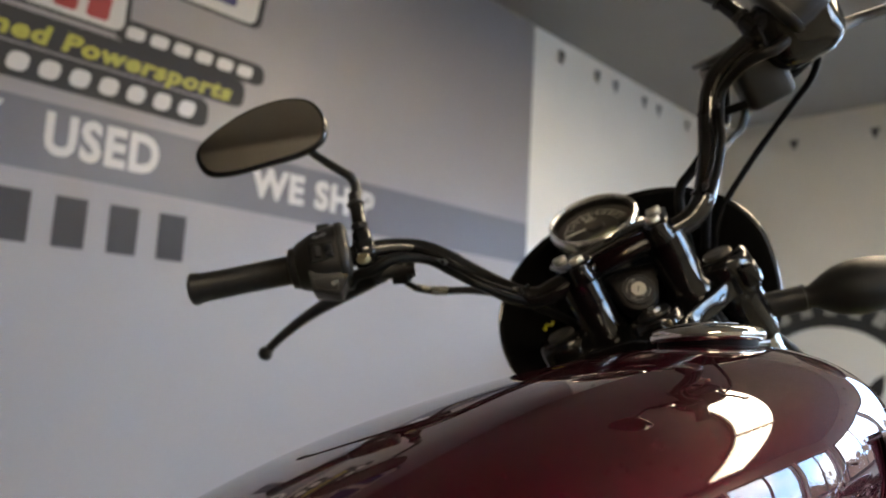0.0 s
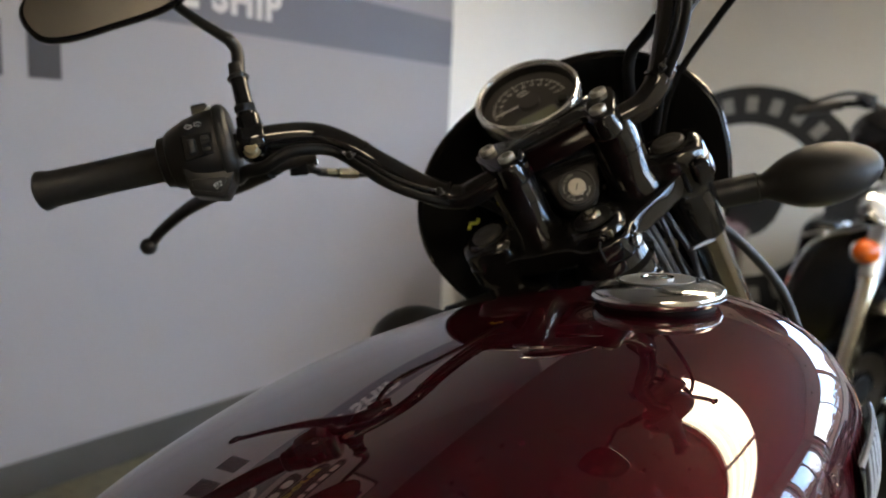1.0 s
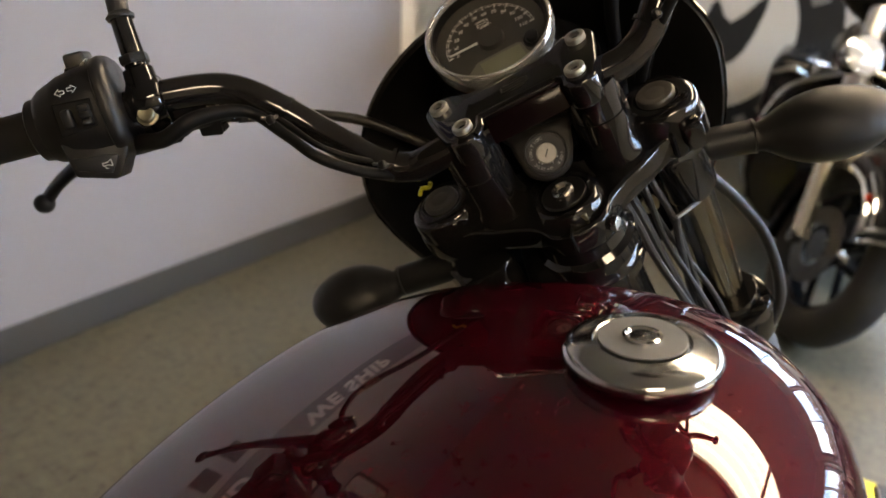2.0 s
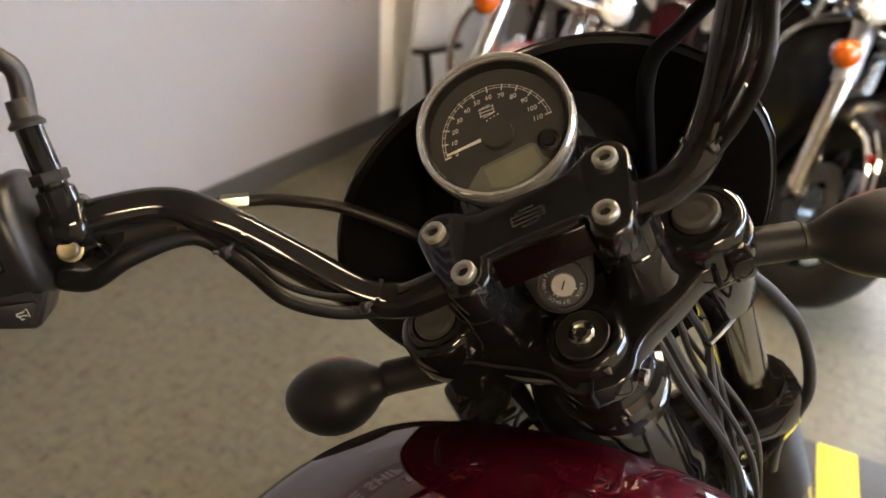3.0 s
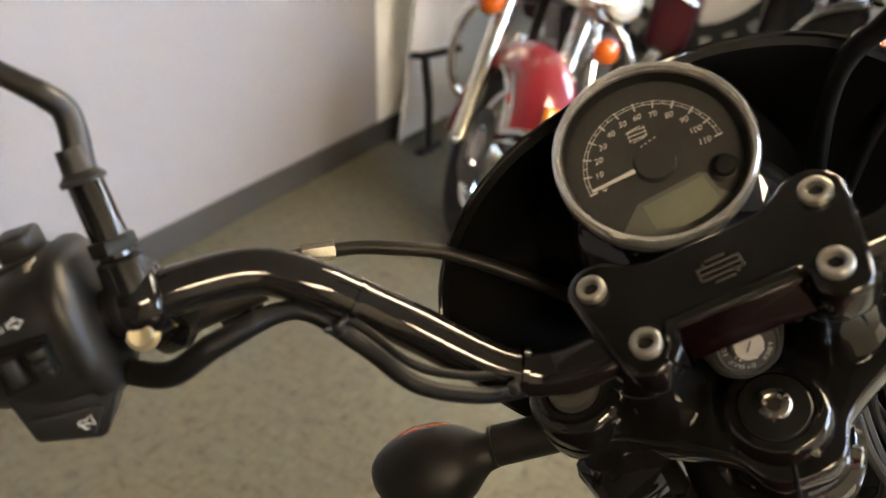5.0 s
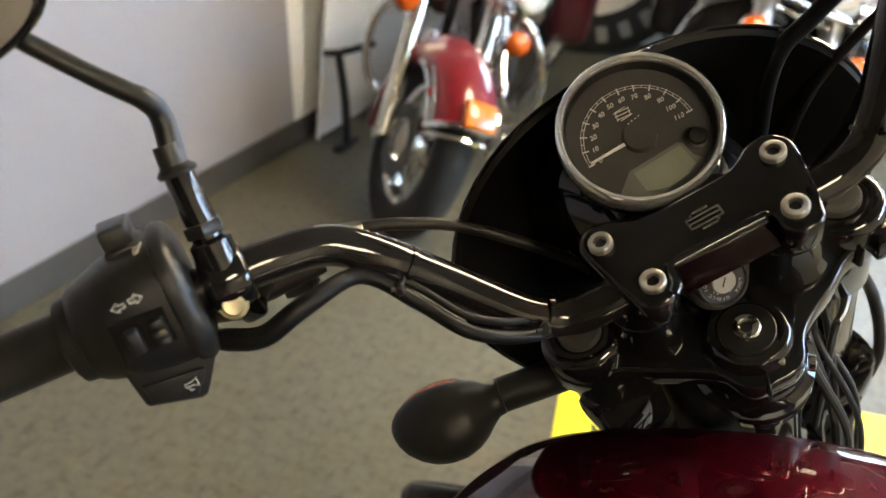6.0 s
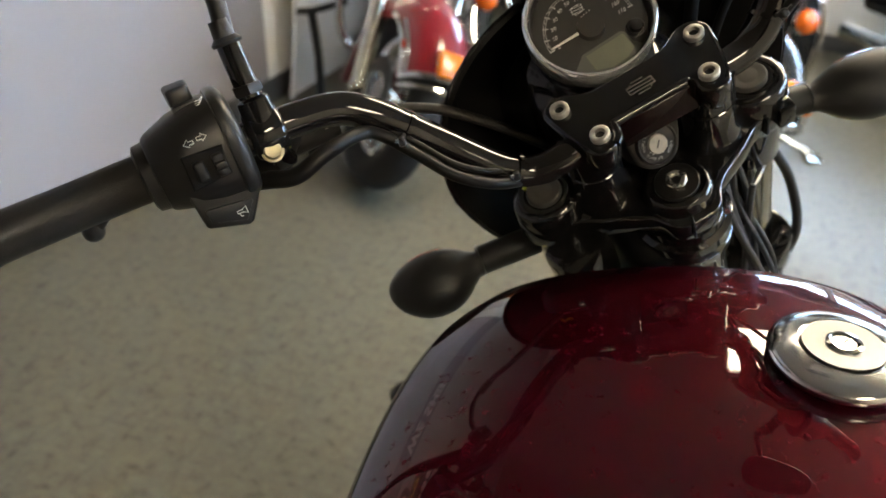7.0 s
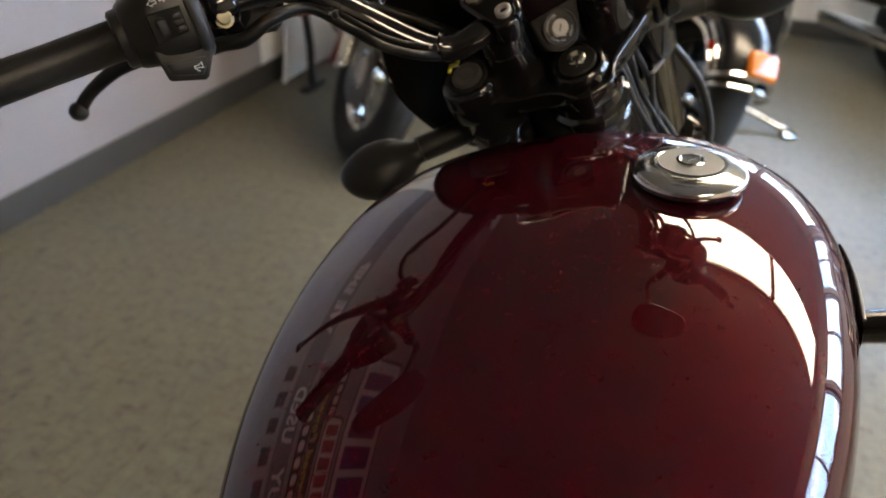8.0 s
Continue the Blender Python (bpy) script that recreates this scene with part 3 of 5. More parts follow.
TANK = spline_rows(TANK, 97)
NA = 200
fine = [2 * math.pi * k / 6000 for k in range(6001)]
run = [0.0]
for a0, a1 in zip(fine, fine[1:]):
    run.append(run[-1] + (tank_point(0.35, a1) - tank_point(0.35, a0)).length)
ROUND = [float(np.interp(run[-1] * k / NA, run, fine)) for k in range(NA)]      # equal steps along the skin
tv, tf = [], []
for row in TANK:
    for a in ROUND:
        tv.append(tank_point(row[0], a))
for i in range(len(TANK) - 1):
    for k in range(NA):
        tf.append((i * NA + k, i * NA + (k + 1) % NA, (i + 1) * NA + (k + 1) % NA, (i + 1) * NA + k))
tf.append(tuple(range(NA))[::-1])
tf.append(tuple((len(TANK) - 1) * NA + k for k in range(NA)))
tank = part("fuel_tank", (tv, tf), PAINT, m=B, label="glossy burgundy fuel tank", sharp=60)

# seam flange low on the tank
seam = [tank_point(0.04 + 0.92 * i / 30, -0.35, 0.001) for i in range(31)]
part("seam", tube([seam[i] for i in range(0, 31, 2)], 0.003, 6, 2), PAINT, tank, B)
seam = [tank_point(0.04 + 0.92 * i / 30, math.pi + 0.35, 0.001) for i in range(31)]
part("seam", tube([seam[i] for i in range(0, 31, 2)], 0.003, 6, 2), PAINT, tank, B)


def skin_patch(s0, s1, a0, a1, lift, n=10):
    v, f = [], []
    for i in range(n + 1):
        for j in range(n + 1):
            v.append(tank_point(s0 + (s1 - s0) * i / n, a0 + (a1 - a0) * j / n, lift))
    for i in range(n):
        for j in range(n):
            q = i * (n + 1) + j
            f.append((q, q + n + 1, q + n + 2, q + 1))
    return v, f


# raised metal emblem on the right flank: a dark plate with bright edges and bars
badge = part("badge", skin_patch(0.19, 0.34, -0.50, 0.08, 0.0040, 14), GLOSS, tank, B, "dark metal tank emblem with bright feathered bars")
for s0, s1, a0, a1 in ((0.19, 0.34, 0.08, 0.05), (0.19, 0.21, 0.08, -0.50)):
    part("rim", tube([tank_point(s0 + (s1 - s0) * i / 8, a0 + (a1 - a0) * i / 8, 0.0046) for i in range(9)], 0.0012, 8, 1), FRAME, badge, B)
for j in range(6):
    s0 = 0.205 + 0.020 * j
    for off, wide in ((0.0, 0.0011), (0.008, 0.0007)):
        part("bar", tube([tank_point(s0 + off + 0.045 * k / 5, 0.05 - 0.09 * k, 0.0046) for k in range(6)], wide, 6, 1), BRUSHED if off == 0.0 else FRAME, badge, B)

# filler cap, right of the centre line
CAP = pose(-0.112, 0.612, 0.9225, -1, -5, 25)
cap = part("filler_cap", lathe([(0.0, -0.0120), (0.0345, -0.0120), (0.0384, -0.0114), (0.0400, -0.0095), (0.0403, -0.0070), (0.0392, -0.0042), (0.0367, -0.0026),
                                (0.031, -0.0008), (0.0247, 0.0004), (0.0240, 0.0), (0.0, 0.0004)], 64), CAPCHROME, m=CAP, label="round chrome filler cap with a lock")
part("neck", lathe([(0.0280, -0.034), (0.0345, -0.034), (0.0345, -0.0118), (0.0280, -0.0118)], 48), INNER, cap, CAP)
part("cap_plate", lathe([(0.0, 0.0005), (0.0222, 0.0005), (0.0222, 0.0014), (0.0, 0.0016)], 48), CAPGREY, cap, CAP)
part("lock_ring", lathe([(0.0072, 0.0014), (0.0100, 0.0014), (0.0100, 0.0026), (0.0084, 0.0030), (0.0072, 0.0018)], 32), CHROME, cap, CAP)
part("lock_core", lathe([(0.0, 0.0014), (0.0069, 0.0014), (0.0065, 0.0023), (0.0, 0.0024)], 28), CAPCHROME, cap, CAP)
part("keyway", moved(slab([(-0.0040, -0.0006), (0.0040, -0.0006), (0.0040, 0.0006), (-0.0040, 0.0006)], 0.0023, 0.0027, 0.0002), pose(0, 0, 0, 0, 0, 30)), GLOSS, cap, CAP)

# handlebar, from the clamp outwards on both sides
BARPTS = [(0.0, 0.032, 0.057), (0.068, 0.0275, 0.057), (0.090, 0.0315, 0.0565), (0.110, 0.0377, 0.0699), (0.139, 0.0594, 0.1037), (0.162, 0.0724, 0.1358), (0.183, 0.0810, 0.1548), (0.212, 0.0765, 0.1710), (0.235, 0.0725, 0.1785), (0.260, 0.0715, 0.185), (0.31, 0.0685, 0.200), (0.398, 0.053, 0.230)]
BARPTS_R = [(0.0, 0.032, 0.057), (0.0608, 0.0322, 0.0533), (0.0833, 0.0338, 0.0564), (0.1032, 0.0410, 0.0689), (0.1329, 0.0668, 0.1005), (0.1557, 0.0865, 0.1340), (0.1791, 0.0935, 0.1593), (0.2141, 0.0834, 0.1736), (0.260, 0.0735, 0.186), (0.31, 0.0685, 0.200), (0.398, 0.053, 0.230)]
BAR_R = 0.0114
for s in (-1, 1):
    part("handlebar", tube([(s * x, y, z) for x, y, z in (BARPTS if s < 0 else BARPTS_R)], BAR_R, 20, 6), BAR, label="bent black tubular handlebar")


def bar_point(x):
    line = BARPTS_R if x > 0 else BARPTS
    k = [q[0] for q in line]
    return Vector((x, float(np.interp(abs(x), k, [q[1] for q in line])), float(np.interp(abs(x), k, [q[2] for q in line]))))


# clamp over the bar, with four socket bolts and a cast outline on top
half = [(0.0, 0.056), (0.028, 0.057), (0.044, 0.066), (0.057, 0.067), (0.0655, 0.058), (0.064, 0.044), (0.0565, 0.016), (0.050, 0.003), (0.038, 0.001), (0.0305, 0.009), (0.0285, 0.020), (0.0, 0.021)]
outline = [(x, y) for x, y in half] + [(-x, y) for x, y in half[-2:0:-1]]
outline = smooth_outline(outline[::-1], 4)
clamp = part("handlebar_clamp", slab(outline, 0.052, 0.0745, 0.0035, 3), GLOSS, label="gloss black handlebar clamp")
for bx, by in ((-0.0535, 0.0517), (0.0525, 0.0517), (-0.0405, 0.0148), (0.0420, 0.0155)):
    m = S @ pose(bx, by, 0.0745)
    bolt = part("bolt", lathe([(0.0, -0.003), (0.0071, -0.003), (0.0071, 0.0030), (0.0069, 0.0037), (0.0064, 0.0041), (0.0042, 0.0042), (0.0039, 0.0040), (0.0037, 0.0006), (0.0, 0.0002)], 30), BOLTZINC, clamp, m)
    part("socket", lathe([(0.0, 0.0010), (0.0036, 0.0010), (0.0036, 0.0014), (0.0, 0.0014)], 6), PLASTIC, bolt, m)
for q in ([(-0.009, 0.0), (0.009, 0.0)], [(-0.0095, 0.0035), (0.0095, 0.0035)], [(-0.0095, -0.0035), (0.0095, -0.0035)], [(-0.0095, 0.0035), (-0.0095, -0.0035)], [(0.0095, 0.0035), (0.0095, -0.0035)], [(-0.0045, 0.0068), (0.0045, 0.0068)], [(-0.0045, -0.0068), (0.0045, -0.0068)], [(-0.0060, 0.0060), (-0.0060, 0.0036)], [(0.0060, -0.0060), (0.0060, -0.0036)]):
    part("relief", tube([(x + 0.002, y * 0.86 + 0.036, 0.0745) for x, y in q], 0.0007, 6, 1), PLASTIC, clamp)
part("lip", tube([(-0.0345, 0.0050, 0.0718), (-0.0300, 0.0100, 0.0722), (-0.0282, 0.0185, 0.0722), (-0.0240, 0.0208, 0.0722), (0.0240, 0.0208, 0.0722), (0.0282, 0.0185, 0.0722)], 0.0034, 14, 5), GLOSS, clamp)
part("warning_lamp_strip", moved(rbox(0.056, 0.018, 0.004, 0.0015, 2), pose(0.002, 0.0150, 0.0620, 58)), STRIP, clamp, label="dark glossy warning lamp strip")
for s in (-1, 1):
    part("riser", moved(lathe([(0.0, -0.012), (0.024, -0.012), (0.0235, -0.004), (0.0205, 0.002), (0.0205, 0.028), (0.0198, 0.0286), (0.0198, 0.0296), (0.0205, 0.0302), (0.021, 0.055), (0.0, 0.056)], 32), pose(s * 0.047, 0.033, 0)), GLOSS)

# upper yoke with stem nut, ignition lock and the fork legs
yoke_half = [(0.0, -0.0335), (0.012, -0.0325), (0.0205, -0.0265), (0.0275, -0.0150), (0.0385, -0.0062), (0.060, 0.0055), (0.078, 0.0165), (0.100, 0.0200), (0.116, 0.034), (0.116, 0.058), (0.104, 0.073), (0.082, 0.075), (0.064, 0.062), (0.040, 0.060), (0.0, 0.062)]
yoke_line = smooth_outline([(x, y) for x, y in yoke_half] + [(-x, y) for x, y in yoke_half[-2:0:-1]], 4)
yoke = part("upper_yoke", slab(yoke_line, -0.034, -0.012, 0.0035, 3), GLOSS, label="gloss black cast upper fork yoke")
part("stem_boss", lathe([(0.0, -0.014), (0.0265, -0.014), (0.0257, -0.0085), (0.0240, -0.0045), (0.0225, -0.0023), (0.0215, -0.0018), (0.0178, -0.0018), (0.0172, -0.004), (0.0, -0.004)], 48), GLOSS, yoke)
part("stem_washer", lathe([(0.0, -0.004), (0.0166, -0.004), (0.0166, -0.0014), (0.0160, -0.0008), (0.0105, -0.0008), (0.0, -0.0008)], 40), PLASTIC, yoke)
nut = part("stem_bolt", lathe([(0.0, -0.003), (0.0080, -0.003), (0.0080, 0.002), (0.0072, 0.003), (0.0050, 0.0032), (0.0042, 0.0026), (0.0040, 0.0004), (0.0, 0.0002)], 24), STEEL, yoke)
part("socket", lathe([(0.0, 0.0006), (0.0038, 0.0006), (0.0038, 0.001), (0.0, 0.001)], 6), ENGINE, nut)
part("pinch_slot", moved(rbox(0.0016, 0.020, 0.016, 0.0004, 1), pose(-0.0045, -0.0270, -0.0185, 0, 0, -20)), INNER, yoke)
part("stop_lug", moved(rbox(0.0075, 0.0060, 0.006, 0.001, 2), pose(0.0055, -0.0220, -0.0095, 0, 0, -20)), GOLD, yoke, label="small pale zinc lug")
part("pinch_bolt", moved(lathe([(0.0, 0), (0.0055, 0), (0.0055, 0.004), (0.0, 0.005)], 6), along((0.022, -0.0265, -0.024), (0.032, -0.0335, -0.024))), STEEL, yoke)

IGN = S @ pose(0.0010, 0.0247, 0.0187, 54, 10) @ pose(0, 0, -0.0125)
hull = smooth_outline([(0.0, -0.0205), (0.0145, -0.0145), (0.0205, 0.0), (0.0225, 0.012), (0.0250, 0.024), (-0.0250, 0.024), (-0.0225, 0.012), (-0.0205, 0.0), (-0.0145, -0.0145)], 5)
ign = part("ignition_lock", slab(hull, -0.020, 0.0088, 0.003, 3), LOCK, m=IGN, label="black ignition lock with worn white markings")
part("lock_face", lathe([(0.0, 0.006), (0.0160, 0.006), (0.0160, 0.0118), (0.0154, 0.0130), (0.0146, 0.0130), (0.0140, 0.0122), (0.0, 0.0122)], 44), LOCK, ign, IGN)
part("key_barrel", lathe([(0.0, 0.012), (0.0076, 0.012), (0.0076, 0.0136), (0.0070, 0.0142), (0.0, 0.0141)], 32), SATIN, ign, IGN)
part("keyway", moved(rbox(0.0062, 0.0010, 0.0006, 0.0002, 1), pose(0, 0, 0.0143, 0, 0, 60)), PLASTIC, ign, IGN)


def ring_word(word, start, step, size, r):
    """Letters round the lock face, reading clockwise from the start angle."""
    for k, ch in enumerate(word):
        a = start - step * k
        v, f = lettering(ch, size, 0.0001, "CENTER", 0.0)
        part("marking", (v, f), WORNPRINT, ign, IGN @ pose(r * math.cos(radians(a)), r * math.sin(radians(a)), 0.0123, 0, 0, a - 90))


ring_word("IGNITION", 188, 13, 0.0033, 0.0112)
ring_word("LOCK", -16, 13, 0.0030, 0.0112)
ring_word("OFF", -88, 13, 0.0030, 0.0112)
ring_word("ACC", 238, 13, 0.0030, 0.0112)
for a in (-34, -70, -128, 214):
    part("marking", moved(rbox(0.0014, 0.0006, 0.0003, 0), pose(0.0080 * math.cos(radians(a)), 0.0080 * math.sin(radians(a)), 0.0123, 0, 0, a)), PRINT, ign, IGN)

FX, FY = 0.0885, 0.0460
for s in (-1, 1):
    leg = part("fork_leg", lathe([(0.0, -0.72), (0.0185, -0.72), (0.0185, -0.035), (0.0, -0.035)], 28), FORKTUBE, m=S @ pose(s * FX, FY, 0), label="fork leg with a bright upper tube")
    mF = S @ pose(s * FX, FY, 0)
    part("yoke_clamp", lathe([(0.0, -0.090), (0.0215, -0.090), (0.0232, -0.086), (0.0240, -0.045), (0.0245, -0.040), (0.0270, -0.036), (0.0280, -0.032), (0.0283, -0.004), (0.0272, 0.002), (0.0245, 0.0055), (0.0205, 0.0068), (0.0165, 0.0066), (0.0150, 0.0050), (0.0, 0.0050)], 40), GLOSS, leg, mF)
    part("fork_cap", lathe([(0.0, 0.0050), (0.0142, 0.0050), (0.0142, 0.0078), (0.0130, 0.0094), (0.0100, 0.0098), (0.0080, 0.0090), (0.0070, 0.0092), (0.0, 0.0096)], 32), FORKCAP, leg, mF)
    if s > 0:
        part("clamp_lug", moved(rbox(0.014, 0.014, 0.022, 0.003, 2), pose(s * 0.012, -0.028, -0.018)), GLOSS, leg, mF)
    if s > 0:
        part("clamp_bolt", moved(lathe([(0.0, 0), (0.0060, 0), (0.0060, 0.0045), (0.0048, 0.0060), (0.0, 0.0062)], 6), along((0.0115, -0.022, -0.012), (0.030, -0.024, -0.011))), GOLD, leg, mF)
        part("pinch_gap", moved(rbox(0.0030, 0.0150, 0.0200, 0.0006, 1), pose(-0.0045, -0.0240, -0.0210, 0, 0, 14)), INNER, leg, mF)
    part("lower_clamp", lathe([(0.0, -0.292), (0.027, -0.292), (0.029, -0.284), (0.029, -0.238), (0.027, -0.230), (0.0, -0.230)], 32), GLOSS, leg, mF)
    gait = [(0.0, -0.478)]
    for k in range(12):
        gait += [(0.027, -0.478 + 0.015 * k), (0.0315, -0.4705 + 0.015 * k)]
    gait += [(0.027, -0.298), (0.0, -0.298)]
    part("gaiter", lathe(gait, 28), RUBBER, leg, mF, "ribbed rubber fork gaiter")
    part("slider", lathe([(0.0, -0.85), (0.026, -0.85), (0.029, -0.80), (0.029, -0.478), (0.0, -0.478)], 28), GLOSS, leg, mF)
    if s > 0:
        part("line_clip", tube([(0.0120, -0.0050, -0.0930), (0.0060, -0.0120, -0.0955), (-0.0120, -0.0310, -0.0830), (-0.0219, -0.0383, -0.0784)], [0.0030, 0.0034, 0.0030, 0.0026], 8, 5, 0.6), BRUSHED, leg, mF, "bright edge of a steel line clip")
        part("steel_line", tube([(-0.0219, -0.0383, -0.0784), (-0.0260, -0.0400, -0.1050), (-0.0330, -0.0440, -0.1700), (-0.0430, -0.0500, -0.2400)], 0.0030, 8, 5), CABLE, leg, mF)
        part("fork_bracket", joined(moved(rbox(0.016, 0.012, 0.030, 0.003, 2), pose(0.018, -0.022, -0.250)), tube([(0.018, -0.026, -0.262), (0.0, -0.040, -0.275), (-0.030, -0.050, -0.290)], 0.0040, 8, 4)), GLOSS, leg, mF)

part("line_nut", moved(lathe([(0.0030, -0.003), (0.0078, -0.003), (0.0078, 0.003), (0.0030, 0.003)], 8), along((0.0557, 0.0455, -0.0885), (0.060, -0.05, -0.05))), GOLD, label="pale zinc banjo nut")
part("steering_head", lathe([(0.0, -0.30), (0.034, -0.30), (0.034, -0.20), (0.030, -0.19), (0.030, -0.085), (0.036, -0.080), (0.037, -0.070), (0.034, -0.066), (0.034, -0.060), (0.038, -0.057), (0.038, -0.047), (0.034, -0.043), (0.033, -0.034), (0.0, -0.034)], 36), GLOSS, label="black steering head with stacked bearing rings")
low_half = [(0.0, -0.042), (0.036, -0.030), (0.060, 0.002), (0.098, 0.008), (0.124, 0.030), (0.118, 0.066), (0.085, 0.072), (0.0, 0.060)]
part("lower_yoke", slab(smooth_outline([(x, y) for x, y in low_half] + [(-x, y) for x, y in low_half[-2:0:-1]], 4), -0.284, -0.240, 0.006, 2), GLOSS)

# speedometer
SP = S @ pose(0.0005, 0.1052, 0.0858, 18.9, 5.8)
spd = part("speedometer", lathe([(0.0, -0.055), (0.030, -0.052), (0.042, -0.036), (0.047, -0.013), (0.0470, -0.0115), (0.0, -0.0115)], 64), GLOSS, m=SP, label="round speedometer with a chrome bezel, reading zero")
part("bezel", lathe([(0.0470, -0.014), (0.0482, -0.013), (0.0494, -0.006), (0.0496, 0.000), (0.0490, 0.0035), (0.0475, 0.0052), (0.0458, 0.0048), (0.0448, 0.0030), (0.0446, -0.0010), (0.0470, -0.014)], 96), BEZEL, spd, SP, "chrome bezel")
part("inner_ring", lathe([(0.0428, -0.0070), (0.0447, -0.0070), (0.0447, 0.0008), (0.0440, 0.0008)], 72), PLASTIC, spd, SP)
SP = SP @ pose(0, 0, -0.0095)                     # the dial lies deep in the bezel
face = part("dial", lathe([(0.0, 0.0020), (0.0440, 0.0020), (0.0440, 0.0030), (0.0, 0.0030)], 64), DIAL, spd, SP)
PIV = (-0.0004, -0.0036)
R1 = 0.0332


def arc_strip(r0, r1, a0, a1, z, n=40):
    v, f = [], []
    for i in range(n + 1):
        a = radians(a0 + (a1 - a0) * i / n)
        v += [(PIV[0] + r0 * math.cos(a), PIV[1] + r0 * math.sin(a), z), (PIV[0] + r1 * math.cos(a), PIV[1] + r1 * math.sin(a), z)]
    for i in range(n):
        f.append((2 * i, 2 * i + 2, 2 * i + 3, 2 * i + 1))
    return v, f


SWEEP0, SWEEP1 = 186.0, 3.0
part("scale_arc", arc_strip(R1, R1 + 0.00035, SWEEP0, SWEEP1, 0.0033), PRINT, face, SP)
part("scale_arc", arc_strip(R1 + 0.0017, R1 + 0.0020, SWEEP0, SWEEP1, 0.0033), PRINT, face, SP)
for k in range(12):
    a = SWEEP0 + (SWEEP1 - SWEEP0) * k / 11
    m = SP @ pose(PIV[0], PIV[1], 0.0034, 0, 0, a)
    part("tick", moved(rbox(0.0044, 0.0007, 0.0002, 0), pose(R1 + 0.0002, 0, 0)), PRINT, face, m)
    if k < 11:
        half_way = SP @ pose(PIV[0], PIV[1], 0.0034, 0, 0, a + (SWEEP1 - SWEEP0) / 22)
        part("tick", moved(rbox(0.0018, 0.0004, 0.0002, 0), pose(R1 + 0.0010, 0, 0)), PRINT, face, half_way)
    ar = radians(a)
    rr = R1 - (0.0068 if k > 9 else 0.0058)
    v, f = lettering(str(10 * k), 0.0044, 0.0001, "CENTER", 0.0)
    part("numeral", ([(x + 0.2 * y, y, z) for x, y, z in v], f), PRINT, face, SP @ pose(PIV[0] + rr * math.cos(ar), PIV[1] + rr * math.sin(ar), 0.0034))
part("needle", moved(slab([(0.0105, -0.0011), (0.0335, -0.0007), (0.0335, 0.0007), (0.0105, 0.0011)], 0.0056, 0.0064, 0.0002, 1), pose(PIV[0], PIV[1], 0, 0, 0, 185)), PRINT, face, SP)
part("hub", moved(lathe([(0.0, 0.003), (0.0105, 0.003), (0.0098, 0.0072), (0.0, 0.0076)], 32), pose(*PIV, 0)), HUB, face, SP)
part("lcd_surround", slab([(-0.0285, -0.0325), (-0.0150, -0.0405), (0.0, -0.0428), (0.0150, -0.0402), (0.0270, -0.0335), (0.0215, -0.0275), (0.0195, -0.0180), (0.0165, -0.0165), (-0.0160, -0.0205)], 0.0031, 0.0034, 0), GREYPRINT, face, SP)
part("lcd", slab([(-0.0130, -0.0365), (0.0, -0.0400), (0.0130, -0.0375), (0.0200, -0.0330), (0.0175, -0.0190), (-0.0145, -0.0228)], 0.0035, 0.0038, 0), LCD, face, SP, "grey-green liquid crystal window")
part("reset_button", moved(lathe([(0.0, 0.003), (0.0070, 0.003), (0.0070, 0.0055), (0.0058, 0.0060), (0.0050, 0.0052), (0.0046, 0.0085), (0.0, 0.0090)], 28), pose(0.0278, -0.0195, 0)), PLASTIC, face, SP)
for q in ([(-0.0048, 0.0), (0.0048, 0.0)], [(-0.003, 0.0028), (0.003, 0.0036)], [(-0.003, -0.0036), (0.003, -0.0028)], [(-0.0048, 0.0022), (0.0048, 0.0022)], [(-0.0048, -0.0022), (0.0048, -0.0022)], [(-0.0035, 0.003), (-0.0045, -0.003)], [(0.0045, 0.003), (0.0035, -0.003)]):
    part("dial_mark", tube([(1.05 * x - 0.0022, 1.05 * y + 0.0150, 0.0034) for x, y in q], 0.00025, 4, 1), PRINT, face, SP)
for k in range(4):
    part("dial_mark", moved(rbox(0.0010, 0.0006, 0.0002, 0), pose(-0.0035 + 0.0025 * k, 0.0058 + 0.0006 * k, 0.0078, 0, 0, 20)), PRINT, face, SP)
part("speedometer_bracket", tube([(0.040, 0.060, 0.055), (0.046, 0.058, 0.030), (0.046, 0.050, 0.0)], 0.006, 8, 4, 0.5), GLOSS, spd)

# headlamp cowl: a deep black shell round the front of the steering head
COWL = S @ pose(0.0, 0.098, -0.015)
cv, cf = [], []
NU, NV = 112, 14
for lay in (0.0, 0.004):
    for j in range(NV + 1):
        u = j / NV                      # 0 at the rim, 1 at the nose
        for i in range(NU):
            a = 2 * math.pi * i / NU
            rx, rz_up, rz_dn = 0.155 - lay, 0.102 - lay, 0.145 - lay
            c, q = (math.copysign(abs(g(a)) ** 0.88, g(a)) for g in (math.cos, math.sin))
            shrink = 1 - 0.72 * u ** 0.9
            x = rx * c * shrink * (1 - 0.12 * max(0, -q))
            z = (rz_up if q > 0 else rz_dn) * q * shrink
            y = 0.085 * u + (0.064 * max(0, q) ** 1.3 - 0.035 * max(0, -q)) * (1 - 0.5 * u) - lay
            cv.append((x, y, z))
ring = (NV + 1) * NU
for lay in range(2):
    for j in range(NV):
        for i in range(NU):
            f = (lay * ring + j * NU + i, lay * ring + j * NU + (i + 1) % NU, lay * ring + (j + 1) * NU + (i + 1) % NU, lay * ring + (j + 1) * NU + i)
            cf.append(f if lay == 0 else f[::-1])
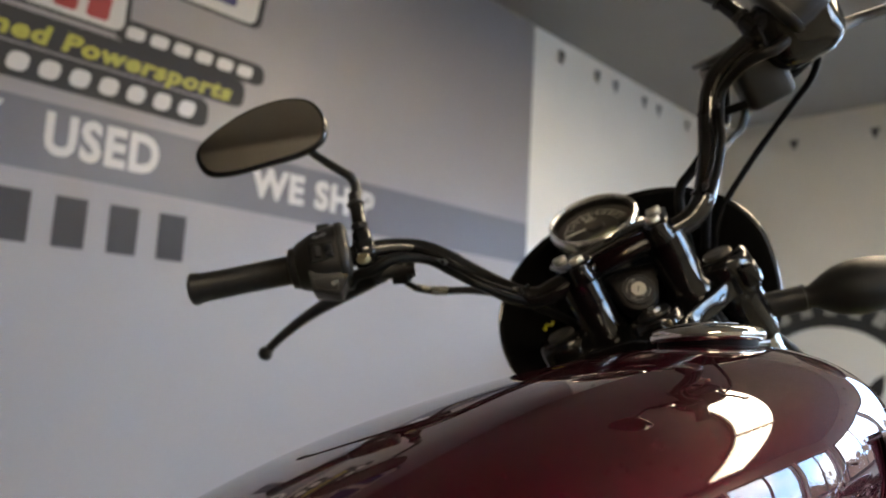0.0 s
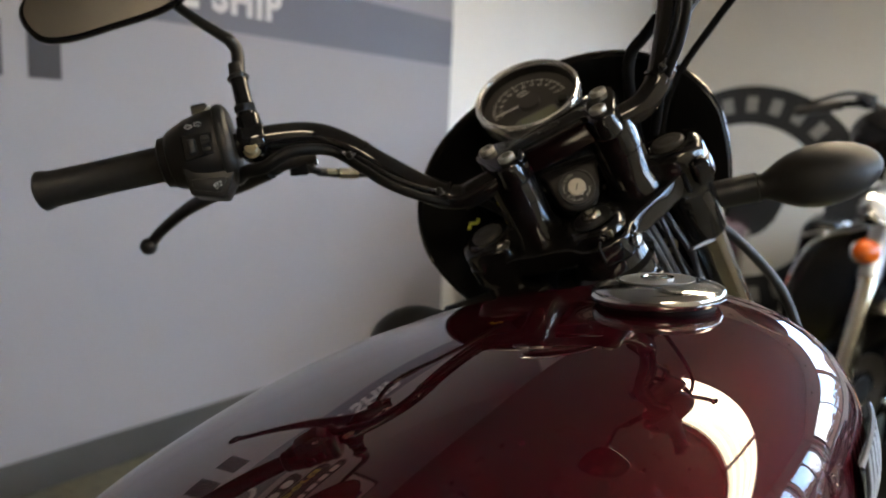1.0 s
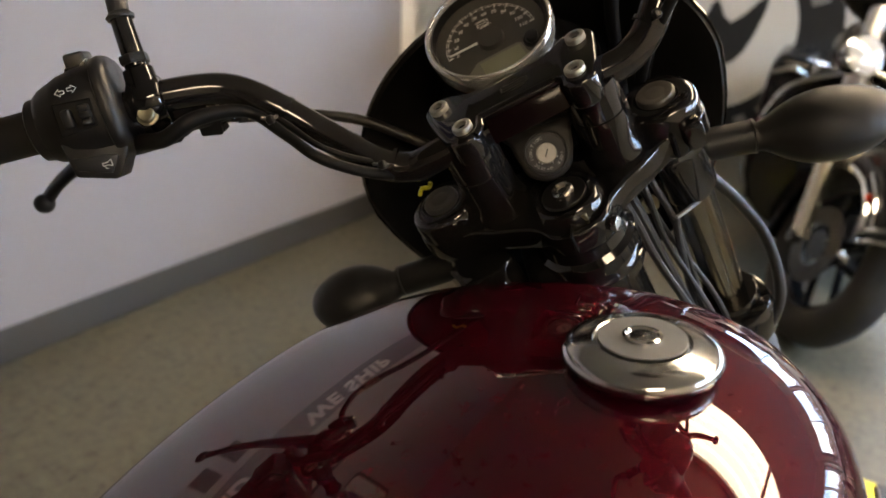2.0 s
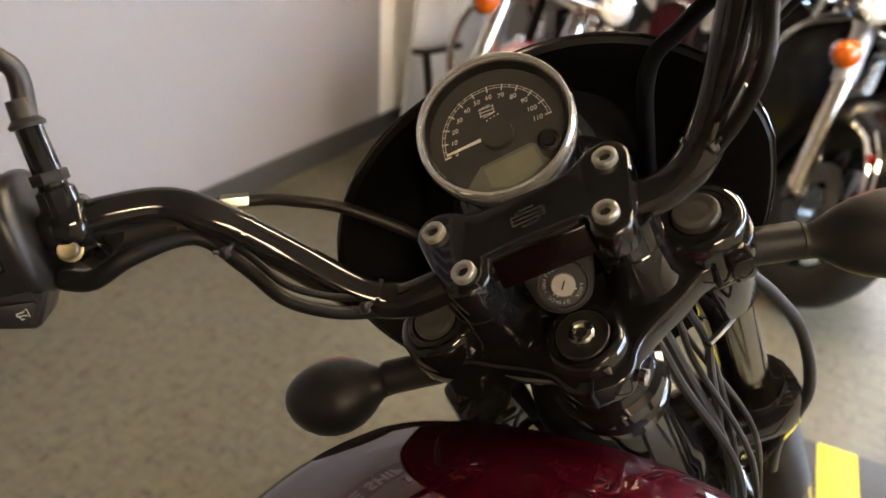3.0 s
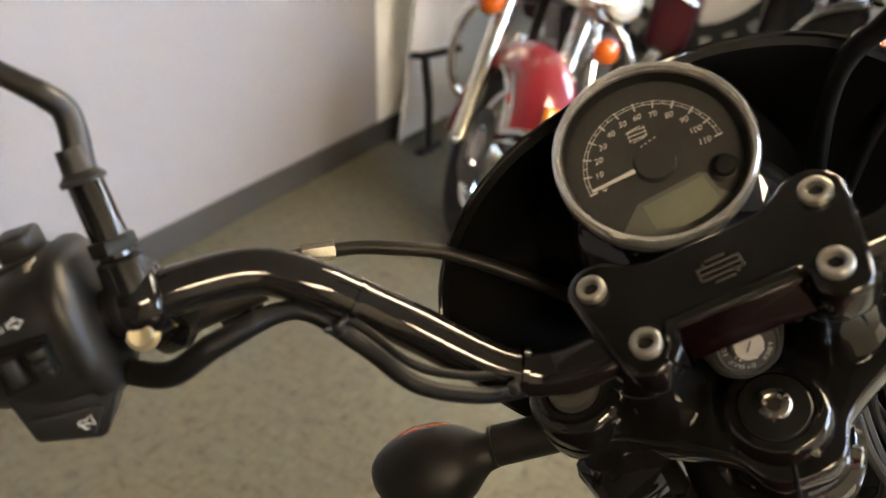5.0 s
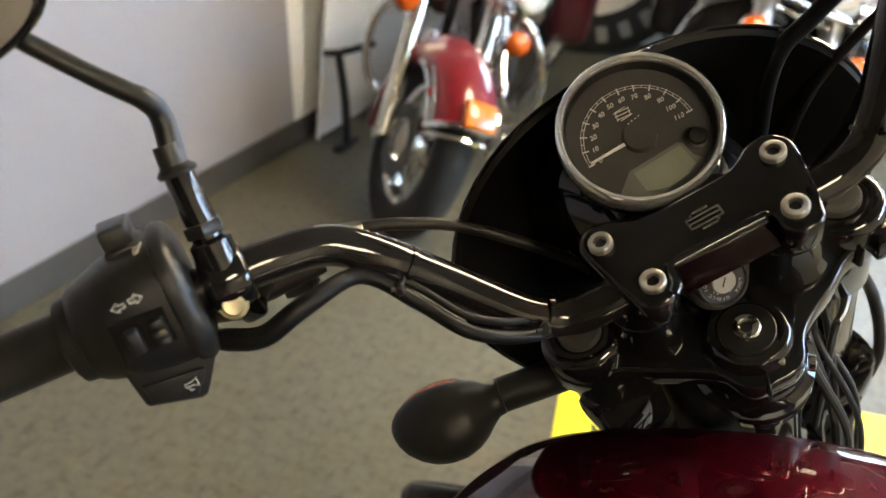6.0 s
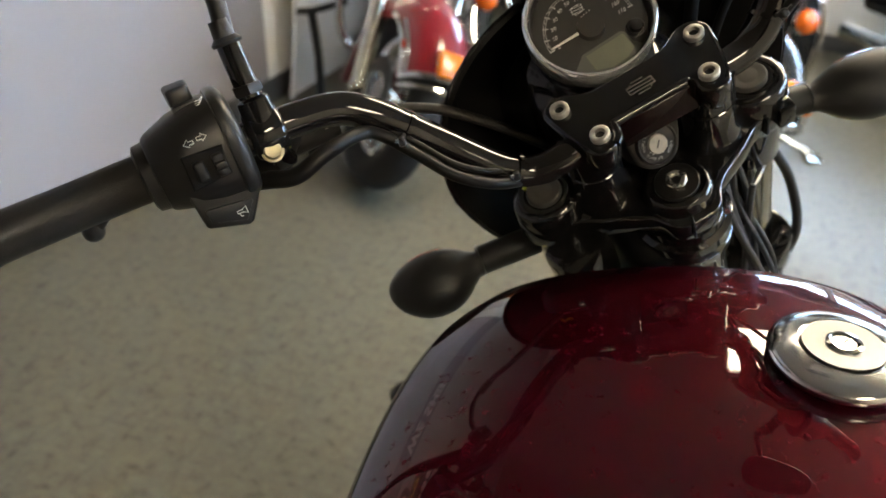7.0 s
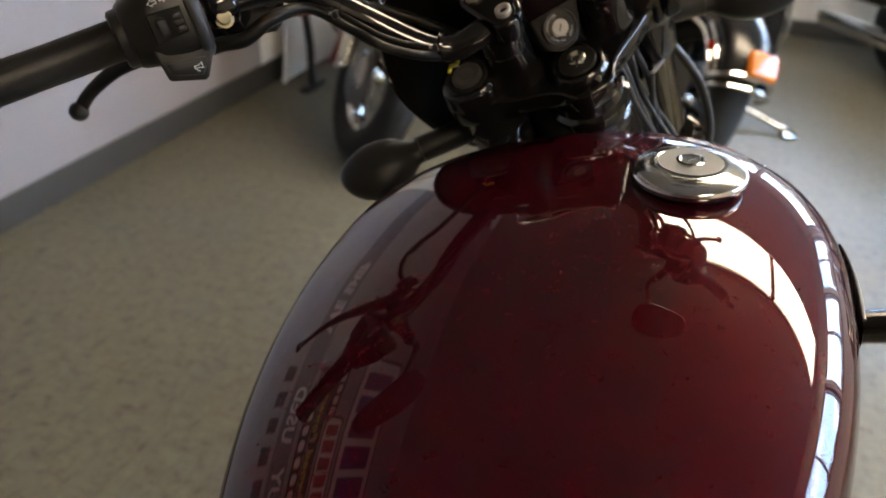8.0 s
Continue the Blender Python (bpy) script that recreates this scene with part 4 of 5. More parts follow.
for i in range(NU):
    cf.append((i, ring + i, ring + (i + 1) % NU, (i + 1) % NU))
cf.append(tuple(NV * NU + i for i in range(NU)))
cf.append(tuple(ring + NV * NU + i for i in range(NU))[::-1])
cowl = part("headlamp_cowl", (cv, cf), INNER, m=COWL, label="deep black headlamp cowl with a polished rim")
part("rim", tube([cv[(2 * i) % NU] for i in range(NU // 2 + 1)], 0.0016, 6, 1), GLOSS, cowl, COWL)
part("headlamp", moved(lathe([(0.0, -0.075), (0.06, -0.060), (0.084, -0.02), (0.086, 0.0), (0.0, 0.0)], 40), pose(0, 0.055, -0.010, -90)), GLOSS, cowl, COWL)
part("cowl_bolt", moved(lathe([(0.0, 0), (0.008, 0), (0.008, 0.003), (0.004, 0.006), (0.0, 0.006)], 16), along((-0.118, -0.004, -0.075), (-0.118, -0.05, -0.06))), STEEL, cowl, COWL)
part("cowl_bolt", moved(lathe([(0.0, 0), (0.008, 0), (0.008, 0.003), (0.004, 0.006), (0.0, 0.006)], 16), along((0.118, -0.004, -0.075), (0.118, -0.05, -0.06))), STEEL, cowl, COWL)
part("cowl_bracket", tube([(-0.10, -0.045, -0.045), (-0.112, -0.020, -0.070), (-0.120, 0.0, -0.085)], 0.010, 8, 4, 0.4), GLOSS, cowl, COWL)
part("cowl_bracket", tube([(0.10, -0.045, -0.045), (0.112, -0.020, -0.070), (0.120, 0.0, -0.085)], 0.010, 8, 4, 0.4), GLOSS, cowl, COWL)
part("wiring_tag", tube([(-0.101, 0.049, 0.018), (-0.097, 0.051, 0.022), (-0.092, 0.052, 0.019), (-0.089, 0.053, 0.022)], 0.0017, 6, 2), TAG, cowl, label="yellow wiring tag")

# front turn signals: stalk and pear-shaped housing with an amber lens ahead
for s in (-1, 1):
    T0 = Vector((0.105, 0.065, -0.071)) if s > 0 else Vector((-0.105, 0.062, -0.074))
    T1 = Vector((0.256, 0.046, -0.106)) if s > 0 else Vector((-0.252, 0.078, -0.062))
    neck = 0.30 if s > 0 else 0.40
    sig = part("turn_signal", tube([T0, T0.lerp(T1, neck - 0.01)], 0.0135, 16, 2), MATTE, label="matte black turn signal on a stalk")
    ax = (T1 - T0).normalized()
    mS = S @ axes(T0.lerp(T1, neck), ax, (0, 1, 0))
    prof = [(0.0, 0.0132), (0.06, 0.0140), (0.12, 0.0180), (0.20, 0.0245), (0.30, 0.0300), (0.42, 0.0333), (0.55, 0.0338), (0.68, 0.0315), (0.80, 0.0265), (0.90, 0.0195), (0.96, 0.0125), (0.99, 0.0060), (1.0, 0.0)]
    prof = [(x * (1 - neck) * (T1 - T0).length, r) for x, r in prof]
    v, f = lathe([(r, x) for x, r in prof], 32)
    f = [q[::-1] for q in f]
    part("signal_housing", ([(z, y * (1.10 if y < 0 else 0.70), x * 0.84) for x, y, z in v], f), MATTE, sig, mS)
    part("signal_lens", ([(z * 0.965 + 0.002, y * (0.0 if y < 0 else 0.76), x * 0.835) for x, y, z in lathe([(r * 0.98, x) for x, r in prof[4:]], 32)[0]], [q[::-1] for q in lathe([(r, x) for x, r in prof[4:]], 32)[1]]), AMBER, sig, mS, "amber lens")
    part("collar", moved(lathe([(0.0, -0.0012), (0.0140, -0.0012), (0.0140, 0.0012), (0.0, 0.0012)], 20), pose(0.0, 0, 0, 0, 90)), PLASTIC, sig, mS)


HEAD = [(0.9375 * x, 0.9375 * y) for x, y in [(-0.080, -0.002), (-0.074, -0.022), (-0.050, -0.032), (-0.010, -0.037), (0.040, -0.041), (0.072, -0.032), (0.082, -0.006), (0.074, 0.020), (0.045, 0.034), (0.0, 0.036), (-0.045, 0.026), (-0.072, 0.014)]]


# controls on both bar ends
def controls(s):
    def q(x, y, z):
        return Vector((s * x, y, z))
    g0, g1 = bar_point(s * 0.298), bar_point(s * 0.398)
    ax = (g1 - g0).normalized()
    mG = S @ along(g0, g1)
    L = (g1 - g0).length + 0.008
    grip = part("grip", lathe([(0.0, -0.004), (0.0172, -0.004), (0.0174, 0.0), (0.0156, 0.004), (0.0150, L * 0.5), (0.0154, L - 0.012), (0.0170, L - 0.006), (0.0174, L - 0.002), (0.0158, L), (0.0, L + 0.001)], 32), RUBBER, m=mG, label="black rubber handlebar grip")
    part("grip_end", lathe([(0.0, L), (0.012, L), (0.012, L + 0.002), (0.0, L + 0.002)], 20), PLASTIC, grip, mG)
    # switch housing
    c = bar_point(s * 0.268)
    outw = Vector(ax)
    up = Vector((0, 0.416, 0.909))
    mH = S @ axes(c, -outw, up)
    # here x points inwards, y up and back, z across
    def sleeve(rows, n=48):
        """A closed sleeve along x; rows: x, height above, height below, depth, squareness."""
        v, f = [], []
        for x, hu, hd, dz, sq in rows:
            for k in range(n):
                a = 2 * math.pi * k / n
                cy, cz = (math.copysign(abs(g) ** (2 / sq), g) for g in (math.cos(a), math.sin(a)))
                v.append((x, (hu if cy > 0 else hd) * cy, dz * cz))
        for i in range(len(rows) - 1):
            for k in range(n):
                f.append((i * n + k, i * n + (k + 1) % n, (i + 1) * n + (k + 1) % n, (i + 1) * n + k))
        f.append(tuple(range(n))[::-1])
        f.append(tuple((len(rows) - 1) * n + k for k in range(n)))
        return v, f
    house = part("switch_housing", sleeve([(-0.0410, 0.0190, 0.0190, 0.0190, 2.0), (-0.0395, 0.0215, 0.0215, 0.0215, 2.0), (-0.0330, 0.0225, 0.0225, 0.0225, 2.0), (-0.0325, 0.0240, 0.0238, 0.0238, 2.0), (-0.0290, 0.0262, 0.0252, 0.0256, 2.1), (-0.0235, 0.0282, 0.0262, 0.0276, 2.3),
                    (-0.0185, 0.0298, 0.0272, 0.0292, 2.5), (-0.0135, 0.0316, 0.0286, 0.0310, 2.7), (0.0000, 0.0340, 0.0300, 0.0325, 2.9), (0.0125, 0.0355, 0.0305, 0.0330, 2.9), (0.0132, 0.0372, 0.0318, 0.0345, 2.9),
                    (0.0165, 0.0382, 0.0325, 0.0355, 2.8), (0.0200, 0.0375, 0.0320, 0.0350, 2.7), (0.0228, 0.0345, 0.0295, 0.0325, 2.5), (0.0240, 0.0290, 0.0250, 0.0270, 2.3)]), PLASTIC, m=mH, label="black handlebar switch housing")
    face_dir = 1 if s < 0 else -1
    if s < 0:
        part("recess", slab([(-0.0165, -0.0100), (0.0090, -0.0080), (0.0095, 0.0105), (-0.0155, 0.0120)], 0.0312, 0.0332, 0.0008, 1), INNER, house, mH)
        ribs = [moved(rbox(0.0070, 0.0042, 0.0080, 0.0014, 2), pose(0.0040, -0.0042 + 0.0047 * k, 0.0345 + 0.0012 * (1 - abs(k - 1)))) for k in range(3)]
        part("turn_switch", joined(*ribs, moved(rbox(0.0066, 0.0135, 0.0060, 0.0012, 2), pose(0.0040, 0.0005, 0.0335))), MATTE, house, mH, "ribbed turn switch")
        part("switch_tip", moved(rbox(0.0072, 0.0130, 0.0065, 0.0022, 3), pose(-0.0078, 0.0005, 0.0345)), MATTE, house, mH)
        part("horn_pod", slab([(-0.0215, -0.0130), (-0.0195, -0.0355), (-0.0180, -0.0375), (0.0050, -0.0450), (0.0085, -0.0440), (0.0220, -0.0230), (0.0180, -0.0130)], -0.0060, 0.0268, 0.0025, 3), PLASTIC, house, mH)
        part("horn_button", slab([(-0.0165, -0.0245), (-0.0155, -0.0335), (0.0050, -0.0405), (0.0130, -0.0300), (0.0120, -0.0285)], 0.0262, 0.0290, 0.0010, 2), MATTE, house, mH)
    else:
        part("turn_switch", moved(rbox(0.015, 0.012, 0.014, 0.003, 2, 0.85), pose(0.003, 0.010, -0.032)), PLASTIC, house, mH)
    part("beam_switch", joined(moved(rbox(0.0165, 0.0150, 0.0200, 0.0025, 3, 0.86), pose(-0.0005, 0.0385, -face_dir * 0.0090)), moved(rbox(0.0180, 0.0060, 0.0260, 0.0020, 2), pose(0.0010, 0.0325, -face_dir * 0.0060))), PLASTIC, house, mH)
    if s < 0:
        for k, sx in ((0, -1), (1, 1)):
            arrow = [(-0.0028, -0.0010), (0.0, -0.0010), (0.0, -0.0024), (0.0032, 0.0), (0.0, 0.0024), (0.0, 0.0010), (-0.0028, 0.0010)]
            pts = [(sx * x, y) for x, y in arrow]
            part("arrow_mark", tube([(x - 0.0076 + 0.0080 * k, y + 0.0180 + 0.0008 * k, 0.0328) for x, y in pts + pts[:1]], 0.00035, 4, 1), PRINT, house, mH)
        horn = [(-0.0030, -0.0009), (0.0005, -0.0009), (0.0030, -0.0024), (0.0030, 0.0024), (0.0005, 0.0009), (-0.0030, 0.0009)]
        part("horn_mark", tube([(x + 0.0040, y - 0.0335, 0.0292) for x, y in horn + horn[:1]], 0.00035, 4, 1), PRINT, house, mH)
        part("horn_mark", tube([(0.0020, -0.0344, 0.0292), (0.0024, -0.0366, 0.0292), (0.0040, -0.0366, 0.0292)], 0.00035, 4, 1), PRINT, house, mH)
        for k in range(3):
            part("beam_mark", tube([(0.0060, 0.0352 - 0.0009 * k, 0.0120 + 0.0018 * k), (0.0088, 0.0354 - 0.0009 * k, 0.0122 + 0.0018 * k)], 0.0003, 4, 1), PRINT, house, mH)
        part("beam_mark", tube([(0.0095 + 0.0018 * math.sin(a), 0.0352 - 0.0016 * math.cos(a + 1.6), 0.0138 + 0.0034 * math.cos(a)) for a in [0.35 * k for k in range(19)]], 0.0003, 4, 1), PRINT, house, mH)
    # perch, lever and mirror
    p0, p1 = bar_point(s * 0.219), bar_point(s * 0.241)
    mP = S @ along(p0, p1)
    Lp = (p1 - p0).length
    perch = part("lever_perch", lathe([(0.0, 0.0), (0.0140, 0.0), (0.0158, 0.0012), (0.0170, 0.004), (0.0176, Lp / 2), (0.0170, Lp - 0.004), (0.0158, Lp - 0.0012), (0.0140, Lp), (0.0, Lp)], 32), GLOSS, m=mP, label="black lever perch clamped to the bar")
    mid = bar_point(s * 0.208).lerp(bar_point(s * 0.236), 0.5)
    part("perch_arm", tube([mid + Vector((0, 0.012, -0.004)), mid + Vector((s * 0.006, 0.008, -0.018)), mid + Vector((s * 0.014, 0.010, -0.028))], [0.017, 0.016, 0.014], 14, 4, 0.75), PLASTIC, perch)
    part("lever_bracket", tube([q(0.240, 0.080, 0.160), q(0.222, 0.086, 0.151), q(0.205, 0.089, 0.1425), q(0.193, 0.090, 0.1375)], [0.0125, 0.0135, 0.0110, 0.0080], 14, 4, 0.7), PLASTIC, perch)
    part("pivot_bolt", moved(lathe([(0.0, -0.016), (0.0045, -0.016), (0.0045, 0.006), (0.0055, 0.006), (0.0055, 0.0095), (0.0, 0.0100)], 8), along(q(0.1997, 0.0877, 0.1440), q(0.1990, 0.080, 0.162))), STEEL, perch)
    part("pivot_nut", moved(lathe([(0.0, 0), (0.0050, 0), (0.0050, 0.005), (0.0, 0.005)], 6), along(q(0.206, 0.087, 0.132), q(0.207, 0.088, 0.120))), PLASTIC, perch)
    part("cable_adjuster", tube([q(0.206, 0.092, 0.141), q(0.2145, 0.112, 0.126), q(0.2110, 0.1324, 0.1098)], 0.0036, 10, 4), SHADEDHOSE, perch)
    part("adjuster_barrel", tube([q(0.2105, 0.1335, 0.1090), q(0.1975, 0.1412, 0.0968)], 0.0038, 8, 1), GOLD, perch, label="pale cable adjuster barrel")
    if s < 0:
        part("perch_bolt", moved(lathe([(0.0, 0), (0.0076, 0), (0.0076, 0.0014), (0.0060, 0.0018), (0.0058, 0.0048), (0.0050, 0.0056), (0.0034, 0.0054), (0.0, 0.0050)], 12), along(mid + Vector((s * 0.009, -0.0165, 0.000)), mid + Vector((s * 0.006, -0.0225, 0.006)))), GOLD, perch, label="pale zinc plated clamp bolt")
    if s < 0:
        part("perch_lug", moved(rbox(0.015, 0.014, 0.022, 0.004, 2), Matrix.Translation(mid + Vector((s * 0.008, -0.009, -0.011)))), GLOSS, perch)
    part("lever_switch", moved(rbox(0.017, 0.014, 0.014, 0.002, 2), pose(s * 0.212, 0.087, 0.1350, 0, s * -25, 0)), PLASTIC, perch, label="small black switch block under the lever perch")
    lev = [q(0.232, 0.078, 0.150), q(0.270, 0.096, 0.147), q(0.312, 0.124, 0.143), q(0.352, 0.143, 0.138), q(0.388, 0.147, 0.131), q(0.409, 0.142, 0.124)]
    lever = part("clutch_lever" if s < 0 else "brake_lever", tube(lev, [0.012, 0.0105, 0.0085, 0.0070, 0.0062, 0.0064], 14, 5, 0.75), PLASTIC, label="black hand lever with a ball end")
    part("lever_ball", moved(ball(0.0088), Matrix.Translation(lev[-1])), PLASTIC, lever)
    # mirror
    a, b, c2 = q(0.2265, 0.078, 0.190), q(0.2185, 0.103, 0.226), q(0.211, 0.122, 0.256)
    d, e = q(0.227, 0.132, 0.281), q(0.2442, 0.1454, 0.3096)
    mir = part("mirror", tube([b, c2 - Vector((0, 0.001, 0.012)), c2, c2.lerp(d, 0.25), d, e], [0.0062, 0.0058, 0.0054, 0.005, 0.0048, 0.0046], 14, 5), PLASTIC, label="black oval mirror on a bent stem")
    mB = S @ along(a, b)
    Lb = (b - a).length
    part("mirror_base", lathe([(0.0, -0.008), (0.0115, -0.008), (0.0105, 0.008), (0.0078, 0.010), (0.0078, 0.0165), (0.0, 0.0165)], 24), GLOSS, mir, mB)
    part("lock_nut", lathe([(0.0, 0.0120), (0.0096, 0.0120), (0.0102, 0.0128), (0.0102, 0.0177), (0.0096, 0.0185), (0.0, 0.0185)], 6), PLASTIC, mir, mB)
    part("stem_sleeve", lathe([(0.0, 0.0185), (0.0078, 0.0185), (0.0074, Lb), (0.0, Lb)], 24), GLOSS, mir, mB)
    part("boot", lathe([(0.0, Lb - 0.001), (0.0092, Lb - 0.001), (0.0098, Lb + 0.001), (0.0070, Lb + 0.004), (0.0062, Lb + 0.014), (0.0, Lb + 0.014)], 24), RUBBER, mir, mB)
    # head: a long rounded shell with the glass facing back
    mM = MIRROR_M[s]
    f2 = 1
    shape = smooth_outline([(-f2 * x, y) if s > 0 else (x, y) for x, y in (HEAD if s < 0 else HEAD[::-1])], 5)
    head = part("mirror_head", slab([(x * 0.985, y * 0.985) for x, y in shape], -0.016, 0.0, 0.006, 3), GLOSS, mir, mM)
    part("mirror_glass", slab([(x * 0.91, y * 0.87) for x, y in shape], 0.0003, 0.0012, 0), MIRROR, mir, mM, "silvered mirror glass")


MIRROR_M = {}
for s in (-1, 1):
    f = -s
    MIRROR_M[s] = S @ axes((f * -0.2758, 0.1189, 0.3441), (0.937, f * 0.329, f * -0.116), (f * 0.049, 0.206, 0.977))
controls(-1)
controls(1)
# brake fluid reservoir on the right perch
rm = bar_point(0.215)
res = part("brake_reservoir", moved(rbox(0.060, 0.048, 0.030, 0.007, 3), Matrix.Translation(rm + Vector((-0.004, 0.045, -0.016)))), GLOSS, label="gloss black brake fluid reservoir")
part("throttle_housing", moved(rbox(0.084, 0.064, 0.080, 0.029, 6), Matrix.Translation((0.264, 0.078, 0.170))), GLOSS)
part("brake_switch", moved(rbox(0.050, 0.034, 0.052, 0.009, 3), Matrix.Translation((0.216, 0.088, 0.136))), PLASTIC)
part("reservoir_lid", moved(rbox(0.064, 0.052, 0.006, 0.002, 2), Matrix.Translation(rm + Vector((-0.004, 0.045, 0.002)))), PLASTIC, res)
part("throttle_cable", tube([(0.300, 0.100, 0.150), (0.275, 0.112, 0.112), (0.245, 0.120, 0.092), (0.180, 0.122, 0.057), (0.125, 0.120, 0.020), (0.090, 0.110, -0.030)], 0.0036, 10, 6), SHADEDHOSE, label="black throttle cable")
part("throttle_cable", tube([Vector((0.292, 0.094, 0.136)), Vector((0.240, 0.098, 0.122)), Vector((0.192, 0.084, 0.122)), bar_point(0.150) + Vector((0.008, 0.016, -0.004)), bar_point(0.122) + Vector((0.008, 0.015, -0.006)), bar_point(0.100) + Vector((0.004, 0.020, -0.016)), bar_point(0.085) + Vector((0.0, 0.03, -0.045))], 0.0046, 10, 6), SHADEDHOSE, label="black throttle cable")
hose = part("brake_hose", tube([rm + Vector((-0.01, 0.045, 0.0)), (0.172, 0.112, 0.112), (0.138, 0.120, 0.089), (0.120, 0.120, 0.079), (0.103, 0.120, 0.070), (0.092, 0.119, 0.050), (0.082, 0.116, 0.010), (0.070, 0.108, -0.040)], 0.0056, 12, 6), SHADEDHOSE, label="black rubber brake hose")
part("hose_end", tube([(0.172, 0.112, 0.112), (0.154, 0.117, 0.0995)], 0.0072, 12, 1), STEEL, hose, label="bright hose end")
part("switch_wire", tube([rm + Vector((0.0, 0.02, -0.012)), (0.185, 0.090, 0.108), (0.160, 0.080, 0.098), (0.142, 0.066, 0.094)], 0.0038, 8, 6), RUBBER)

# clutch cable with its bright ferrule
part("clutch_cable", tube([(-0.2113, 0.1324, 0.1098), (-0.205, 0.138, 0.1030), (-0.197, 0.1415, 0.0962), (-0.181, 0.1430, 0.0865), (-0.168, 0.1425, 0.0800), (-0.153, 0.139, 0.0725), (-0.128, 0.134, 0.055), (-0.105, 0.125, 0.032), (-0.08, 0.112, 0.005), (-0.06, 0.10, -0.02)], 0.0044, 12, 6), RUBBER, label="black clutch cable")
part("ferrule", tube([(-0.1970, 0.1417, 0.0962), (-0.1810, 0.1430, 0.0865)], 0.0058, 6, 1), BRIGHT, label="bright hexagonal cable ferrule")

# wiring looms tied under the bars
for s in (-1, 1):
    loom = [(s * 0.262, 0.066, 0.160), (s * 0.255, 0.0595, 0.158), (s * 0.243, 0.0491, 0.1625), (s * 0.225, 0.0425, 0.1597), (s * 0.200, 0.0480, 0.1590), (s * 0.174, 0.0630, 0.1400), (s * 0.155, 0.0455, 0.1178), (s * 0.140, 0.0265, 0.1020), (s * 0.124, 0.0220, 0.0835), (s * 0.108, 0.0240, 0.0664), (s * 0.088, 0.034, 0.045)]
    if s > 0:
        loom = [Vector(p) + bar_point(p[0]) - Vector((p[0], *bar_point(-p[0])[1:])) for p in loom]
    part("wiring_loom", tube(loom, [0.0050, 0.0054, 0.0060, 0.0058, 0.0056, 0.0046, 0.0040, 0.0040, 0.0040, 0.0040, 0.0042], 12, 6), LOOM, label="sleeved wiring loom tied under the bar")
    part("wiring_loom", tube([Vector(p) + Vector((s * -0.003, 0.007, 0.004)) for p in loom[5:10]], 0.0022, 10, 6), LOOM)
    for bx, hx, hy, hz in ((0.0995, 0.1030, 0.0196, 0.0757), (0.1530, 0.1585, 0.0488, 0.1321)):
        c = bar_point(s * bx)
        d = (bar_point(s * (bx + 0.006)) - bar_point(s * (bx - 0.006))).normalized()
        mT = S @ along(c, c + d)
        tie = part("cable_tie", moved(lathe([(BAR_R, -0.0014), (BAR_R + 0.0010, -0.0014), (BAR_R + 0.0010, 0.0014), (BAR_R, 0.0014)], 28), Matrix()), GLOSS, m=mT, label="black cable tie")
        head = Vector((s * hx, hy, hz)) + (bar_point(hx) - Vector((hx, *bar_point(-hx)[1:])) if s > 0 else Vector())
        away = (head - c).normalized()
        part("strap", tube([c + away * BAR_R, c.lerp(head, 0.8), head], 0.0016, 6, 3), PLASTIC, tie)
        part("tie_head", moved(rbox(0.0050, 0.0062, 0.0055, 0.001, 1), along(head, head + away)), PLASTIC, tie)
        part("tie_tail", tube([head, head + away * 0.004 + d * 0.005], 0.0014, 5, 1, 0.5), PLASTIC, tie)

# cables down the right of the steering head
for (x, y), (x1, y1), (x2, y2), r in (((0.036, 0.010), (0.041, -0.006), (0.052, -0.034), 0.0032), ((0.042, 0.020), (0.046, 0.004), (0.050, -0.022), 0.0040),
                                      ((0.055, 0.024), (0.054, 0.008), (0.064, -0.030), 0.0024), ((0.060, 0.036), (0.066, 0.016), (0.058, -0.010), 0.0028), ((0.048, 0.034), (0.058, 0.020), (0.074, -0.012), 0.0022)):
    part("head_cable", tube([(x, y, -0.035), (0.5 * (x + x1), 0.5 * (y + y1), -0.06), (x1, y1, -0.10), (x2, y2, -0.19), (x2 - 0.02, y2 - 0.03, -0.28)], r, 8, 6), CABLE)
part("front_brake_hose", tube([(0.078, 0.075, -0.060), (0.0870, 0.0741, -0.078), (0.1053, 0.0719, -0.100), (0.1269, 0.0697, -0.150), (0.1400, 0.0579, -0.205), (0.1299, 0.0323, -0.255), (0.0943, 0.0158, -0.290), (0.080, 0.010, -0.34)], 0.0050, 12, 6), RUBBER, label="thick black brake hose in a loop")
part("pilot_cable", tube([(-0.095, 0.03, -0.06), (-0.085, 0.0, -0.11), (-0.05, -0.035, -0.15), (0.0, -0.05, -0.16)], 0.0032, 8, 5), RUBBER)

# side plates of the lower headlamp bracket on the left
part("horn_bracket", moved(rbox(0.05, 0.04, 0.06, 0.008, 2), pose(-0.085, 0.020, -0.075, 0, 0, 20)), GLOSS)
part("bracket_bolt", moved(lathe([(0.0, 0), (0.007, 0), (0.007, 0.003), (0.0, 0.005)], 6), along((-0.105, -0.005, -0.052), (-0.115, -0.03, -0.045))), STEEL)

part("neck_cover", moved(rbox(0.070, 0.075, 0.150, 0.02, 3), pose(-0.02, 0.012, -0.125)), INNER, label="black cover round the steering head")

# front wheel, mudguard
AX = Vector((0, 0.060, -0.857))
mW = S @ axes(AX, (0, 1, 0), (0, 0, 1))      # z across


